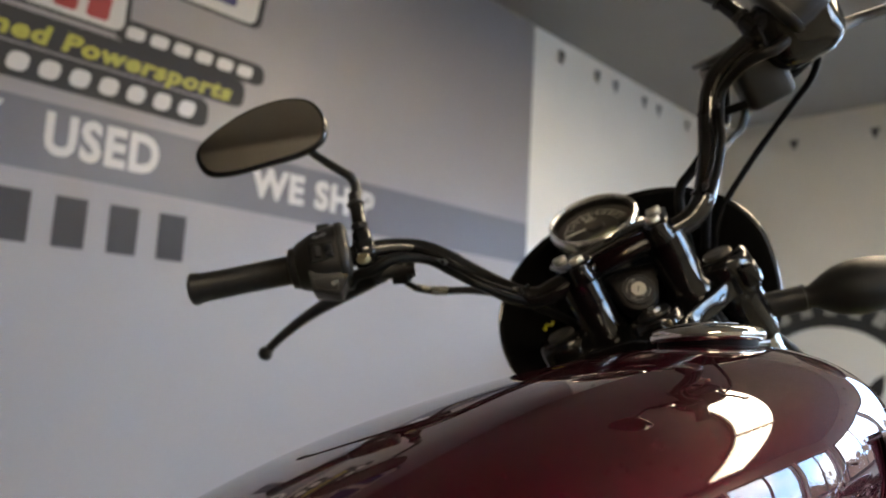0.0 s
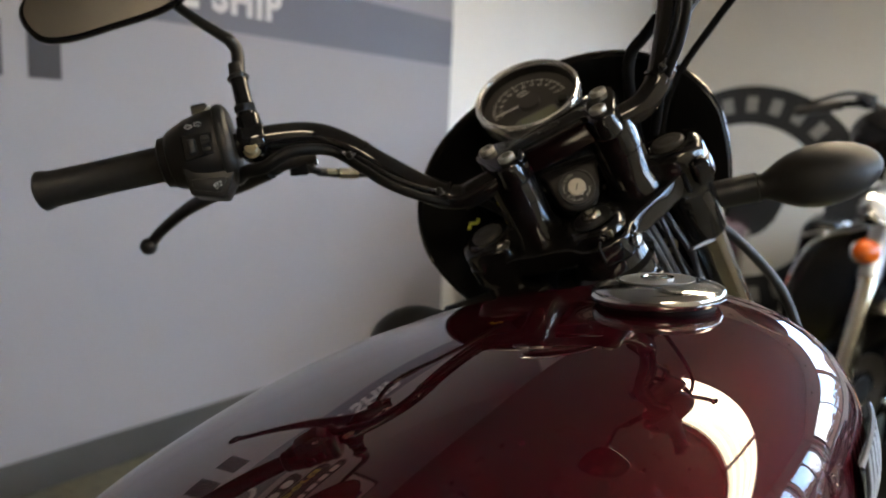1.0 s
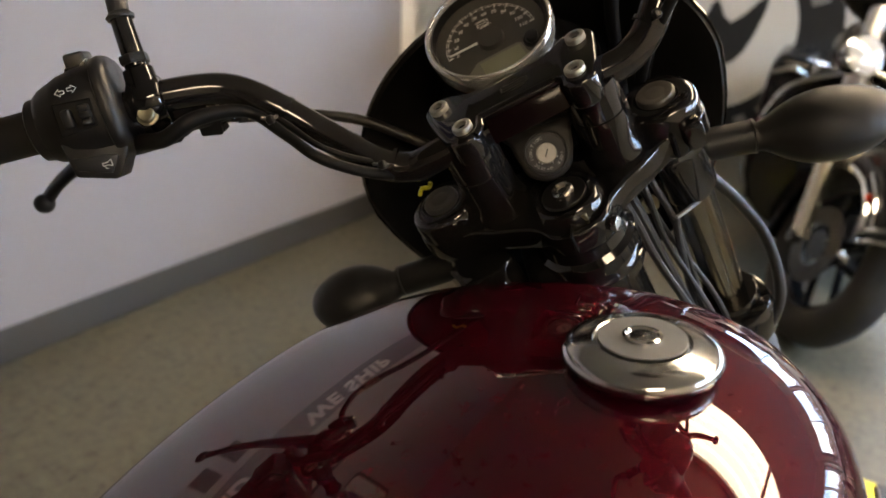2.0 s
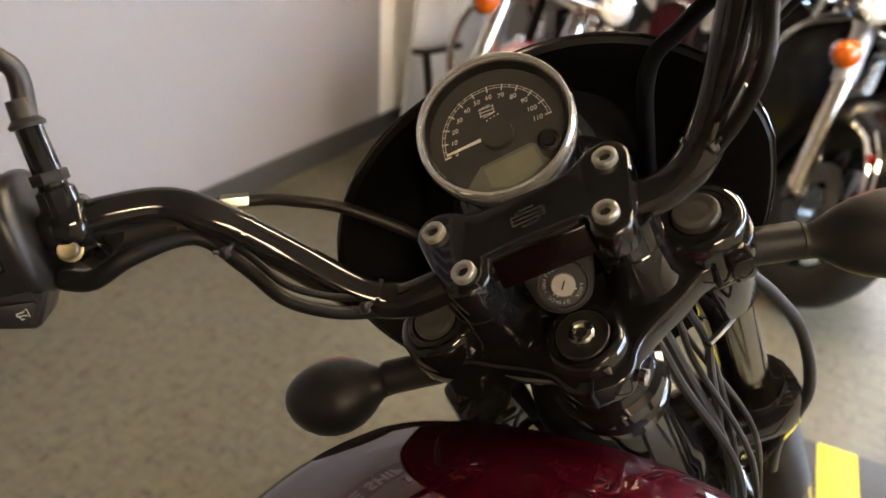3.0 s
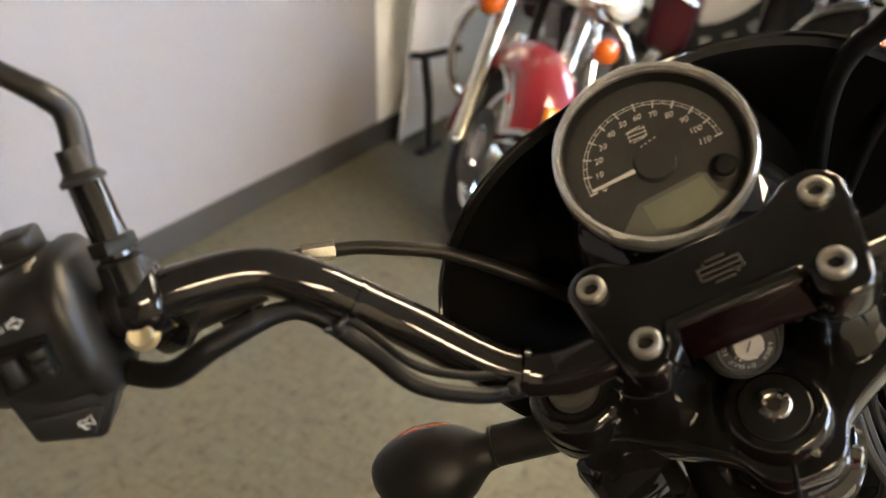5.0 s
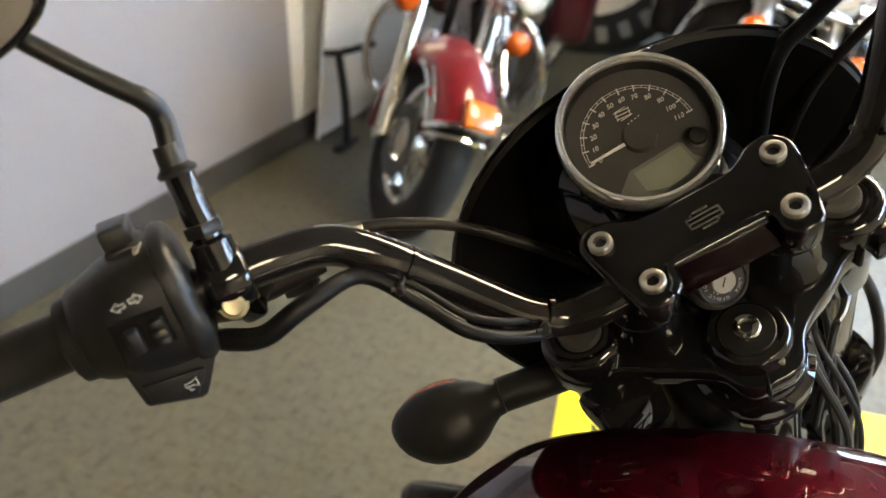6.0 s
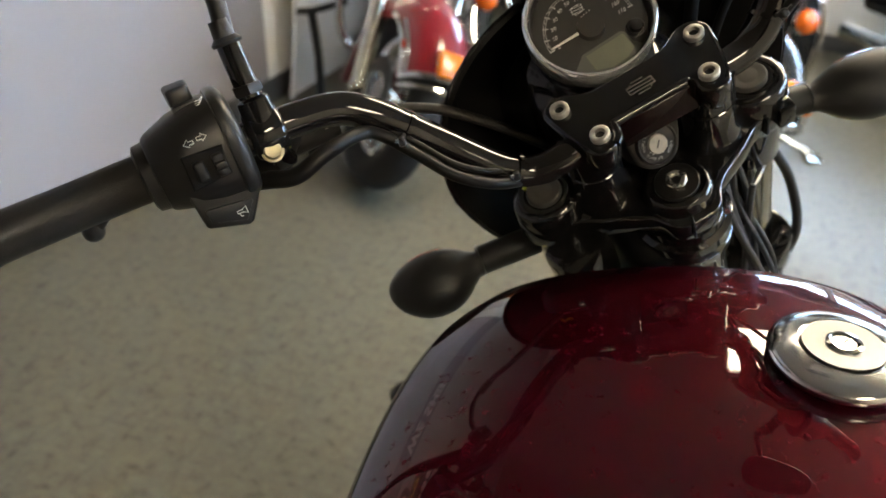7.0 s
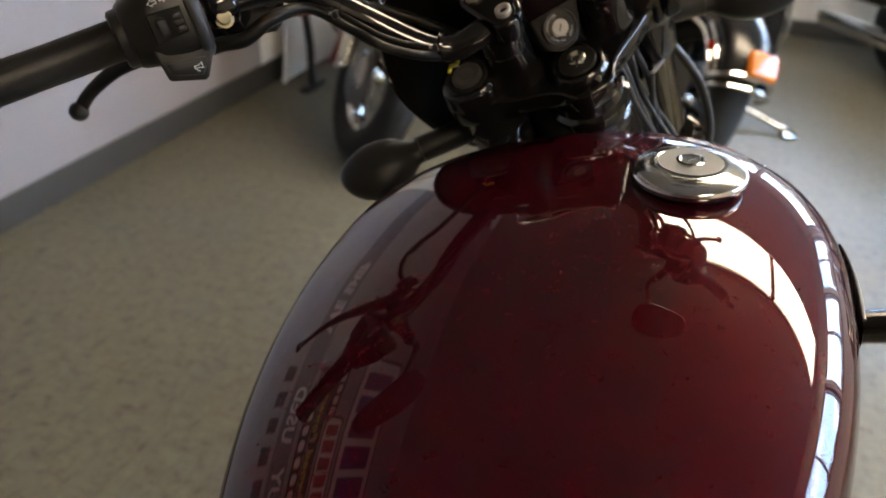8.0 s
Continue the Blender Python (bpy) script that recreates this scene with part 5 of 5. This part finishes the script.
def torus(R, r, n=56, k=16, flat=1.0):
    v, f = [], []
    for i in range(n):
        a = 2 * math.pi * i / n
        for j in range(k):
            b = 2 * math.pi * j / k
            v.append(((R + r * math.cos(b)) * math.cos(a), (R + r * math.cos(b)) * math.sin(a), flat * r * math.sin(b)))
    for i in range(n):
        for j in range(k):
            f.append((i * k + j, ((i + 1) % n) * k + j, ((i + 1) % n) * k + (j + 1) % k, i * k + (j + 1) % k))
    return v, f


wheel = part("front_wheel", torus(0.215, 0.018, 48, 10, 1.6), GLOSS, m=mW, label="black cast front wheel")
part("tyre", torus(0.247, 0.048, 64, 18), TYRE, wheel, mW)
part("hub", moved(lathe([(0.0, -0.06), (0.035, -0.06), (0.03, 0.0), (0.035, 0.06), (0.0, 0.06)], 24), Matrix()), GLOSS, wheel, mW)
for k in range(7):
    a = 2 * math.pi * k / 7
    part("spoke", tube([(0.03 * math.cos(a), 0.03 * math.sin(a), 0), (0.20 * math.cos(a + 0.12), 0.20 * math.sin(a + 0.12), 0)], [0.014, 0.010], 8, 3), GLOSS, wheel, mW)
gv, gf = [], []
for lay in (0, 0.003):
    for i in range(25):
        a = radians(20 + 130 * i / 24)
        for j in range(11):
            b = radians(-75 + 150 * j / 10)
            r = 0.070 - lay
            gv.append(((0.247 + r * math.cos(b)) * math.cos(a), (0.247 + r * math.cos(b)) * math.sin(a), r * math.sin(b)))
for lay in range(2):
    for i in range(24):
        for j in range(10):
            q = lay * 275 + i * 11 + j
            gf.append((q, q + 11, q + 12, q + 1) if lay == 0 else (q, q + 1, q + 12, q + 11))
part("front_mudguard", (gv, gf), GLOSS, m=mW, label="gloss black front mudguard")

# the rest of the machine behind and below the tank
part("frame_tube", tube([(0.0, -0.03, 0.80), (0.06, -0.18, 0.72), (0.10, -0.40, 0.66), (0.11, -0.62, 0.58), (0.10, -0.85, 0.55)], 0.016, 12, 5), GLOSS, m=B)
part("frame_tube", tube([(0.0, -0.03, 0.80), (-0.06, -0.18, 0.72), (-0.10, -0.40, 0.66), (-0.11, -0.62, 0.58), (-0.10, -0.85, 0.55)], 0.016, 12, 5), GLOSS, m=B)
for s in (-1, 1):
    part("down_tube", tube([(s * 0.03, 0.02, 0.74), (s * 0.08, 0.0, 0.55), (s * 0.12, -0.06, 0.30), (s * 0.12, -0.20, 0.20), (s * 0.12, -0.62, 0.20), (s * 0.11, -0.70, 0.50)], 0.016, 12, 5), GLOSS, m=B)
crank = part("engine", moved(rbox(0.26, 0.42, 0.24, 0.04, 4), pose(0, -0.36, 0.32)), ENGINE, m=B, label="black and grey twin cylinder engine")
for k, tilt in enumerate((30, -30)):
    mC = B @ pose(0, -0.36, 0.42, tilt)
    cyl = part("cylinder", lathe([(0.0, 0.0), (0.066, 0.0), (0.066, 0.25), (0.0, 0.25)], 24), GLOSS, crank, mC)
    for j in range(9):
        part("fin", moved(rbox(0.19, 0.15, 0.010, 0.003, 1), pose(0, 0, 0.05 + 0.022 * j)), ENGINE, crank, mC)
part("air_cleaner", moved(lathe([(0.0, -0.03), (0.072, -0.03), (0.078, -0.02), (0.078, 0.02), (0.06, 0.03), (0.0, 0.032)], 40), pose(0.165, -0.30, 0.62, 0, 90)), GLOSS, m=B, label="round black air cleaner cover")
part("horn", moved(lathe([(0.0, -0.02), (0.05, -0.02), (0.055, 0.0), (0.045, 0.018), (0.0, 0.022)], 32), pose(-0.150, -0.22, 0.66, 0, -90)), GLOSS, m=B, label="round black horn cover")
part("seat", moved(ball(1.0), pose(0, -0.80, 0.685) @ Matrix.Diagonal((0.155, 0.29, 0.055, 1))), LEATHER, m=B, label="black leather solo seat")
part("rear_mudguard", moved(rbox(0.19, 0.50, 0.05, 0.02, 3), pose(0, -1.22, 0.66, 14)), PAINT, m=B)
mRW = B @ axes((0, -1.36, 0.297), (0, 1, 0), (0, 0, 1))
rw = part("rear_wheel", torus(0.205, 0.02, 48, 10, 2.2), GLOSS, m=mRW, label="black cast rear wheel")
part("tyre", torus(0.242, 0.072, 56, 16), TYRE, rw, mRW)
for k in range(7):
    a = 2 * math.pi * k / 7
    part("spoke", tube([(0.0, 0.0, 0), (0.20 * math.cos(a), 0.20 * math.sin(a), 0)], [0.02, 0.010], 8, 3), GLOSS, rw, mRW)
part("swing_arm", tube([(0.12, -0.70, 0.33), (0.12, -1.36, 0.325)], 0.020, 10, 2), GLOSS, m=B)
part("swing_arm", tube([(-0.12, -0.70, 0.33), (-0.12, -1.36, 0.325)], 0.020, 10, 2), GLOSS, m=B)
part("exhaust", tube([(0.10, -0.22, 0.52), (0.16, -0.10, 0.42), (0.18, -0.20, 0.25), (0.18, -0.60, 0.24), (0.18, -1.30, 0.28)], [0.02, 0.022, 0.022, 0.03, 0.042], 16, 6), GLOSS, m=B, label="black exhaust pipe and silencer")
stand_foot = B.inverted() @ Vector((B.translation.x - 0.38, B.translation.y - 0.50, 0.006))
part("side_stand", tube([(-0.10, -0.50, 0.24), stand_foot + Vector((0.03, 0, 0.03)), stand_foot], 0.011, 10, 3), GLOSS, m=B)
for s in (-1, 1):
    peg = part("foot_peg", tube([(s * 0.11, 0.02, 0.42), (s * 0.16, 0.16, 0.47), (s * 0.20, 0.235, 0.50), (s * 0.27, 0.24, 0.505)], 0.013, 12, 4), GLOSS, m=B, label="black forward foot peg on a bent bracket")
    part("peg_rubber", tube([(s * 0.25, 0.24, 0.505), (s * 0.40, 0.235, 0.515), (s * 0.445, 0.232, 0.518), (s * 0.460, 0.231, 0.519)], [0.022, 0.023, 0.021, 0.010], 18, 4), GLOSS, peg, B)


# ---- the other machines, parked facing this one ----
def cruiser(name_label, m, paint, steer=18.0, lean=7.0, lowers=False, scale=0.94, tip=10.0, guards=True, body=None):
    """A heavy touring machine: x to its right, y ahead, standing on its tyres."""
    M = m @ pose(0, 0, 0, 0, -lean, 0) @ Matrix.Diagonal((scale, scale, scale, 1))
    body = body or paint
    t = thing("parked_motorcycle", m, name_label, "motorcycle", "parked motorcycles")

    def p(name, vf, mat, at=None, parent=None, label=""):
        w = M if at is None else at
        v, f = vf
        tm = PLACE[parent or t]
        v = [(tm.inverted() @ w) @ Vector(q) for q in v]
        return made(name, v, f, mat, parent or t, tm, label)

    RK = M @ pose(0, -0.40, 0.98, 30) @ pose(0, 0, 0, 0, 0, steer)       # steering head: z up the stem
    ax = Vector((0, 0.05, -0.80))
    W = RK @ axes(ax, (0, 1, 0), (0, 0, 1))
    wheel = p("front_wheel", torus(0.205, 0.022, 40, 8, 1.5), FARBLACK if lowers else CHROME, W, label="black front wheel" if lowers else "laced front wheel with a bright rim")
    p("tyre", torus(0.255, 0.062, 48, 14), TYRE, W, wheel)
    p("hub", lathe([(0.0, -0.07), (0.05, -0.07), (0.03, -0.03), (0.03, 0.03), (0.05, 0.07), (0.0, 0.07)], 20), CHROME, W, wheel)
    for k in range(9 if lowers else 16):
        a = 2 * math.pi * k / (9 if lowers else 16)
        p("spoke", tube([(0.03 * math.cos(a), 0.03 * math.sin(a), 0.03 * (-1) ** k), (0.2 * math.cos(a + 0.2), 0.2 * math.sin(a + 0.2), 0)], 0.013 if lowers else 0.003, 6, 1), FARBLACK if lowers else CHROME, W, wheel)
    p("brake_disc", moved(lathe([(0.07, -0.003), (0.125, -0.003), (0.125, 0.003), (0.07, 0.003)], 32), pose(0, 0, 0.075)), ENGINE, W, wheel)
    # full mudguard: section wraps the tyre
    gv2, gf2 = [], []
    NI, NJ = 30, 14
    for lay in (0, 0.004):
        for i in range(NI + 1):
            a = radians(tip + (173 - tip) * i / NI)
            for j in range(NJ + 1):
                b = radians(-100 + 200 * j / NJ)
                r = 0.106 - lay
                gv2.append(((0.262 + r * math.cos(b)) * math.cos(a), (0.262 + r * math.cos(b)) * math.sin(a), r * math.sin(b)))
    k1 = (NI + 1) * (NJ + 1)
    for lay in range(2):
        for i in range(NI):
            for j in range(NJ):
                q = lay * k1 + i * (NJ + 1) + j
                gf2.append((q, q + NJ + 1, q + NJ + 2, q + 1) if lay == 0 else (q, q + 1, q + NJ + 2, q + NJ + 1))
    guard = p("mudguard", (gv2, gf2), paint, W, label="deep painted mudguard")
    def rim(a0, b0, n=12):
        out = []
        for i in range(n + 1):
            b = radians(-b0 + 2 * b0 * i / n)
            out.append(((0.262 + 0.109 * math.cos(b)) * math.cos(radians(a0)), (0.262 + 0.109 * math.cos(b)) * math.sin(radians(a0)), 0.109 * math.sin(b)))
        return out
    p("guard_trim", tube(rim(tip + 1, 98), 0.011, 8, 2), CHROME, W, guard, "chrome mudguard trim")
    p("guard_trim", tube(rim(tip - 5, 98), 0.008, 8, 2), CHROME, W, guard)
    for s in (-1, 1):
        p("side_reflector", moved(rbox(0.030, 0.022, 0.008, 0.002, 1), Matrix.Translation((0.268 * math.cos(radians(tip + 24)), 0.268 * math.sin(radians(tip + 24)), s * 0.114))), REDGLASS, W, guard, "small red side reflector")
    for s in (-1, 1):
        p("guard_rail", tube([((0.262 + 0.108 * math.cos(radians(s * 92))) * math.cos(radians(a)), (0.262 + 0.108 * math.cos(radians(s * 92))) * math.sin(radians(a)), s * 0.110) for a in (tip, tip + 12, tip + 24, tip + 36, tip + 48, tip + 62)], 0.010, 8, 2), CHROME, W, guard)
        p("guard_rail", tube([((0.270 + 0.108 * math.cos(radians(s * 78))) * math.cos(radians(a)), (0.270 + 0.108 * math.cos(radians(s * 78))) * math.sin(radians(a)), s * 0.110) for a in (tip + 2, tip + 14, tip + 26, tip + 40)], 0.006, 8, 2), CHROME, W, guard)
    lampa = radians(tip + 7)
    p("guard_lamp", moved(rbox(0.032, 0.085, 0.105, 0.012, 3), Matrix.Translation((0.378 * math.cos(lampa), 0.378 * math.sin(lampa), 0)) @ pose(0, 0, 0, 0, 0, tip + 7)), LAMPAMBER, W, guard, "amber lamp on the mudguard tip")
    for s in (-1, 1):
        leg = p("fork_leg", tube([(s * 0.135, 0.05, -0.80), (s * 0.135, 0.05, -0.44)], 0.030, 16, 2), BRIGHT, RK, label="polished fork leg")
        p("fork_cover", tube([(s * 0.135, 0.05, -0.44), (s * 0.135, 0.05, 0.0)], 0.034, 16, 2), CHROME if not lowers else BRUSHED, RK, leg)
        p("axle_nut", moved(lathe([(0.0, -0.01), (0.022, -0.01), (0.022, 0.03), (0.0, 0.03)], 12), pose(s * 0.135, 0.05, -0.80, 0, s * 90)), CHROME, RK, leg)
        sigs = p("turn_signal", moved(ball(0.042, 1.0, 0.9, 1.0, 16, 10), pose(s * 0.205, 0.13, -0.39)), AMBER, RK, label="round amber turn signal")
        p("signal_cup", moved(lathe([(0.0, -0.03), (0.03, -0.028), (0.043, 0.0), (0.040, 0.012), (0.0, 0.012)], 20), pose(s * 0.205, 0.112, -0.39, -90)), CHROME, RK, sigs)
        spot = p("passing_lamp", moved(lathe([(0.0, -0.08), (0.045, -0.06), (0.062, -0.015), (0.064, 0.01), (0.058, 0.014), (0.0, 0.014)], 28), pose(s * 0.195, 0.15, -0.235, -90)), CHROME, RK, label="chrome passing lamp")
        p("lamp_glass", moved(lathe([(0.0, 0.012), (0.056, 0.014), (0.04, 0.024), (0.0, 0.03)], 28), pose(s * 0.195, 0.15, -0.235, -90)), LAMPGLASS, RK, spot)
        bar = p("handlebar", tube([(0, 0.02, 0.06), (s * 0.08, 0.02, 0.08), (s * 0.20, 0.0, 0.20), (s * 0.30, -0.06, 0.22), (s * 0.43, -0.16, 0.18)], 0.013, 12, 6), FARBLACK if lowers else CHROME, RK)
        p("grip", tube([(s * 0.32, -0.075, 0.215), (s * 0.44, -0.168, 0.178)], 0.018, 14, 2), RUBBER, RK, bar)
        p("master_cylinder", moved(rbox(0.06, 0.05, 0.04, 0.008, 2), pose(s * 0.27, -0.02, 0.225)), FARBLACK if lowers else CHROME, RK, bar)
        p("hand_lever", tube([(s * 0.27, 0.02, 0.215), (s * 0.35, 0.02, 0.20), (s * 0.44, -0.08, 0.17)], 0.008, 8, 4), FARBLACK if lowers else CHROME, RK, bar)
        if guards:
            p("engine_guard", tube([(s * 0.05, -0.42, 0.70), (s * 0.24, -0.38, 0.66), (s * 0.33, -0.38, 0.50), (s * 0.30, -0.40, 0.30), (s * 0.08, -0.44, 0.18)], 0.016, 12, 6), CHROME, label="chrome engine guard")
        if lowers and s > 0:
            shell = p("fairing", moved(ball(1.0, 1, 1, 1, 32, 18), pose(0, 0.02, 0.09) @ Matrix.Diagonal((0.30, 0.17, 0.15, 1))), FARBLACK, RK, label="black handlebar fairing")
            p("fairing_trim", tube([(-0.24, 0.11, 0.13), (-0.12, 0.165, 0.155), (0.0, 0.185, 0.162), (0.12, 0.165, 0.155), (0.24, 0.11, 0.13)], 0.006, 8, 5), BRIGHT, RK, shell)
        if lowers:
            v, f = slab(smooth_outline([(0.06, 0.20), (0.30, 0.30), (0.34, 0.50), (0.28, 0.72), (0.12, 0.80), (0.05, 0.60)], 4), -0.05, 0.05, 0.03, 3)
            p("leg_shield", ([(s * x, -0.33 - z * 1.0, y) for x, y, z in v], [q[::-1] if s > 0 else q for q in f]), FARBLACK, label="black leg shield with a bright edge")
            p("shield_edge", tube([(s * 0.30, -0.275, 0.30), (s * 0.345, -0.275, 0.50), (s * 0.29, -0.275, 0.71), (s * 0.13, -0.275, 0.80)], 0.008, 8, 5), CHROME)
        bag = p("saddlebag", moved(rbox(0.20, 0.55, 0.34, 0.06, 4), pose(s * 0.30, -1.62, 0.52)), body, label="painted hard saddlebag")
        p("bag_rail", tube([(s * 0.21, -1.33, 0.60), (s * 0.30, -1.325, 0.635), (s * 0.39, -1.33, 0.60)], 0.010, 8, 4), CHROME, None, bag, "chrome rail over the saddlebag")
        p("exhaust", tube([(s * 0.14, -0.60, 0.50), (s * 0.20, -0.50, 0.30), (s * 0.21, -0.85, 0.20), (s * 0.24, -2.05, 0.21)], [0.024, 0.028, 0.038, 0.048], 14, 6), CHROME)
    nac = p("headlamp", moved(lathe([(0.0, -0.17), (0.06, -0.14), (0.10, -0.06), (0.112, 0.0), (0.112, 0.03), (0.0, 0.03)], 32), pose(0, 0.14, -0.16, -90)), FARBLACK if lowers else CHROME, RK, label="round headlamp in its nacelle")
    p("lamp_ring", moved(lathe([(0.090, 0.026), (0.112, 0.026), (0.110, 0.044), (0.090, 0.042)], 36), pose(0, 0.14, -0.16, -90)), CHROME, RK, nac)
    p("lamp_glass", moved(lathe([(0.0, 0.030), (0.092, 0.034), (0.07, 0.05), (0.0, 0.058)], 36), pose(0, 0.14, -0.16, -90)), LAMPGLASS, RK, nac)
    p("lamp_bar", tube([(-0.22, 0.12, -0.25), (0.0, 0.15, -0.275), (0.22, 0.12, -0.25)], 0.013, 10, 4), CHROME, RK)
    p("yoke", moved(rbox(0.30, 0.09, 0.05, 0.015, 2), pose(0, 0.03, 0.02)), CHROME, RK)
    p("yoke", moved(rbox(0.30, 0.09, 0.05, 0.015, 2), pose(0, 0.03, -0.26)), CHROME, RK)
    p("brake_hose", tube([(-0.12, 0.06, 0.0), (-0.19, 0.10, -0.22), (-0.17, 0.10, -0.45), (-0.13, 0.02, -0.60)], 0.007, 8, 6), RUBBER, RK)
    p("brake_caliper", moved(rbox(0.05, 0.07, 0.12, 0.012, 2), pose(-0.10, -0.06, -0.70)), ENGINE, RK)
    p("fuel_tank", moved(ball(1.0, 1, 1, 1, 28, 16), pose(0, -0.78, 0.83) @ Matrix.Diagonal((0.19, 0.36, 0.14, 1))), body, label="painted fuel tank")
    eng = p("engine", moved(rbox(0.30, 0.50, 0.26, 0.05, 3), pose(0, -0.85, 0.34)), ENGINE, label="finned twin cylinder engine")
    for tilt in (28, -26):
        mC2 = M @ pose(0, -0.85, 0.42, tilt)
        for j in range(9):
            p("fin", moved(rbox(0.21, 0.16, 0.011, 0.003, 1), pose(0, 0, 0.05 + 0.026 * j)), CHROME, mC2, eng)
        p("rocker_cover", moved(rbox(0.22, 0.17, 0.07, 0.02, 2), pose(0, 0, 0.30)), CHROME, mC2, eng)
    p("air_cleaner", moved(lathe([(0.0, -0.03), (0.09, -0.03), (0.095, 0.02), (0.06, 0.035), (0.0, 0.035)], 32), pose(0.20, -0.82, 0.66, 0, 90)), CHROME)
    p("down_tube", tube([(0.0, -0.38, 0.92), (0.05, -0.42, 0.60), (0.09, -0.48, 0.24), (0.10, -0.9, 0.16), (0.10, -1.35, 0.22)], 0.02, 10, 5), FARBLACK)
    p("down_tube", tube([(0.0, -0.38, 0.92), (-0.05, -0.42, 0.60), (-0.09, -0.48, 0.24), (-0.10, -0.9, 0.16), (-0.10, -1.35, 0.22)], 0.02, 10, 5), FARBLACK)
    p("seat", moved(ball(1.0, 1, 1, 1, 24, 12), pose(0, -1.32, 0.72) @ Matrix.Diagonal((0.19, 0.42, 0.10, 1))), LEATHER, label="black leather touring seat")
    p("rear_mudguard", moved(rbox(0.22, 0.62, 0.10, 0.04, 3), pose(0, -1.72, 0.66, 8)), body)
    WR = M @ axes((0, -1.62, 0.318), (0, 1, 0), (0, 0, 1))
    rr = p("rear_wheel", torus(0.205, 0.025, 40, 8, 1.8), CHROME, WR)
    p("tyre", torus(0.250, 0.068, 44, 12), TYRE, WR, rr)
    if lowers:
        stand = p("side_stand", tube([(-0.10, -0.70, 0.20), (-0.33, -0.60, 0.13), (-0.56, -0.50, 0.088)], 0.012, 10, 3), CHROME)
        p("stand_foot", moved(rbox(0.055, 0.095, 0.012, 0.004, 2), pose(-0.575, -0.492, 0.081, 0, 7)), CHROME, None, stand)
    else:
        p("side_stand", tube([(-0.10, -0.70, 0.20), (-0.24, -0.66, 0.08), (-0.30, -0.64, 0.03)], 0.012, 10, 3), CHROME)
    return t


def parked(x, y, heading):
    """The pose for a machine whose front tyre meets the floor near x, y."""
    return pose(x, y, 0, 0, 0, heading)


# body takes the darker red: shade on tank and bags set by colour
cruiser("red touring motorcycle with chrome mudguard trim, front wheel turned", parked(-1.236, 2.317, 188), REDPAINT, 36, 7, scale=0.97, tip=8.0, body=SHADEDRED)
cruiser("black touring motorcycle with leg shields, front wheel turned", parked(-0.243, 2.618, 188), FARBLACK, 25.5, 7, True, tip=4.0)
cruiser("black cruiser motorcycle parked with its rear to the end wall", parked(1.63, 2.88, 215), FARBLACK, 10, 7)

# round sign by the end wall, its lettering as plain blocks
mSign = pose(-1.25, FAR_Y - 0.050, 0.680, 87.5)
sign = thing("round_sign", mSign, "round black sign with pale lettering against the wall", "sign")
made("board", *lathe([(0.0, -0.006), (0.672, -0.006), (0.677, 0.0), (0.672, 0.006), (0.0, 0.006)], 72), SIGNBLACK, sign, mSign)
made("centre", *lathe([(0.0, 0.006), (0.455, 0.006), (0.455, 0.008), (0.0, 0.008)], 64), FARPAINT, sign, mSign)
made("wing_shape", *slab(smooth_outline([(-0.30, 0.16), (-0.08, 0.02), (0.0, 0.16), (0.10, 0.04), (0.28, 0.20), (0.20, -0.10), (0.06, -0.22), (-0.10, -0.24), (-0.24, -0.08)], 3), 0.0085, 0.010, 0), SIGNBLACK, sign, mSign)
for k in range(26):
    a = 2 * math.pi * (k + 0.5) / 26
    if k in (0, 12, 13, 25):
        continue
    made("letter_block", *moved(rbox(0.062, 0.090, 0.002, 0.0008, 1), pose(0.567 * math.cos(a), 0.567 * math.sin(a), 0.008, 0, 0, math.degrees(a) - 90)), SIGNGREY, sign, mSign)

# folding stand by the wall
mStand = pose(-1.72, 2.76, 0)
stand = thing("paddock_stand", mStand, "black metal T-shaped stand beside the wall", "stand")
made("post", *tube([(0.0, 0.0, 0.0), (0.0, 0.0, 0.20), (-0.03, 0.01, 0.385)], 0.018, 10, 3), PLASTIC, stand, mStand)
made("cross_bar", *tube([(-0.09, 0.0, 0.38), (-0.02, 0.01, 0.39), (0.12, 0.03, 0.44)], 0.014, 10, 3), PLASTIC, stand, mStand)
made("foot", *moved(rbox(0.04, 0.16, 0.02, 0.006, 2), pose(0.0, 0.0, 0.016)), PLASTIC, stand, mStand)

# white plastic panel leaning by the wall
mPan = pose(-1.86, 3.15, 0.0, 0, 7, 0)
panel = thing("white_panel", mPan, "glossy white plastic panel leaning on the wall", "panel")
made("sheet", *moved(rbox(0.010, 0.78, 1.03, 0.003, 2), pose(0, 0, 0.53)), PANELWHITE, panel, mPan)
for y in (-0.395, 0.395):
    made("edge_strip", *moved(rbox(0.016, 0.012, 1.05, 0.003, 2), pose(0, y, 0.53)), PANELWHITE, panel, mPan)

# hazard tape on the floor: a worn strip of yellow and black blocks
for k in range(9):
    m = pose(0.04, 1.84, 0, 0, 0, 9.6) @ pose(0.0855 * (k - 6), -0.085, 0.002)
    gold = k % 2 == 0
    ob = made("floor_tape", *rbox(0.084, 0.36, 0.003, 0.001, 1), YELLOW if gold else BLACKTAPE, None, m)
    tagged(ob, "yellow floor marking tape" if gold else "black floor marking tape", "floor tape", "hazard tape", "structure")
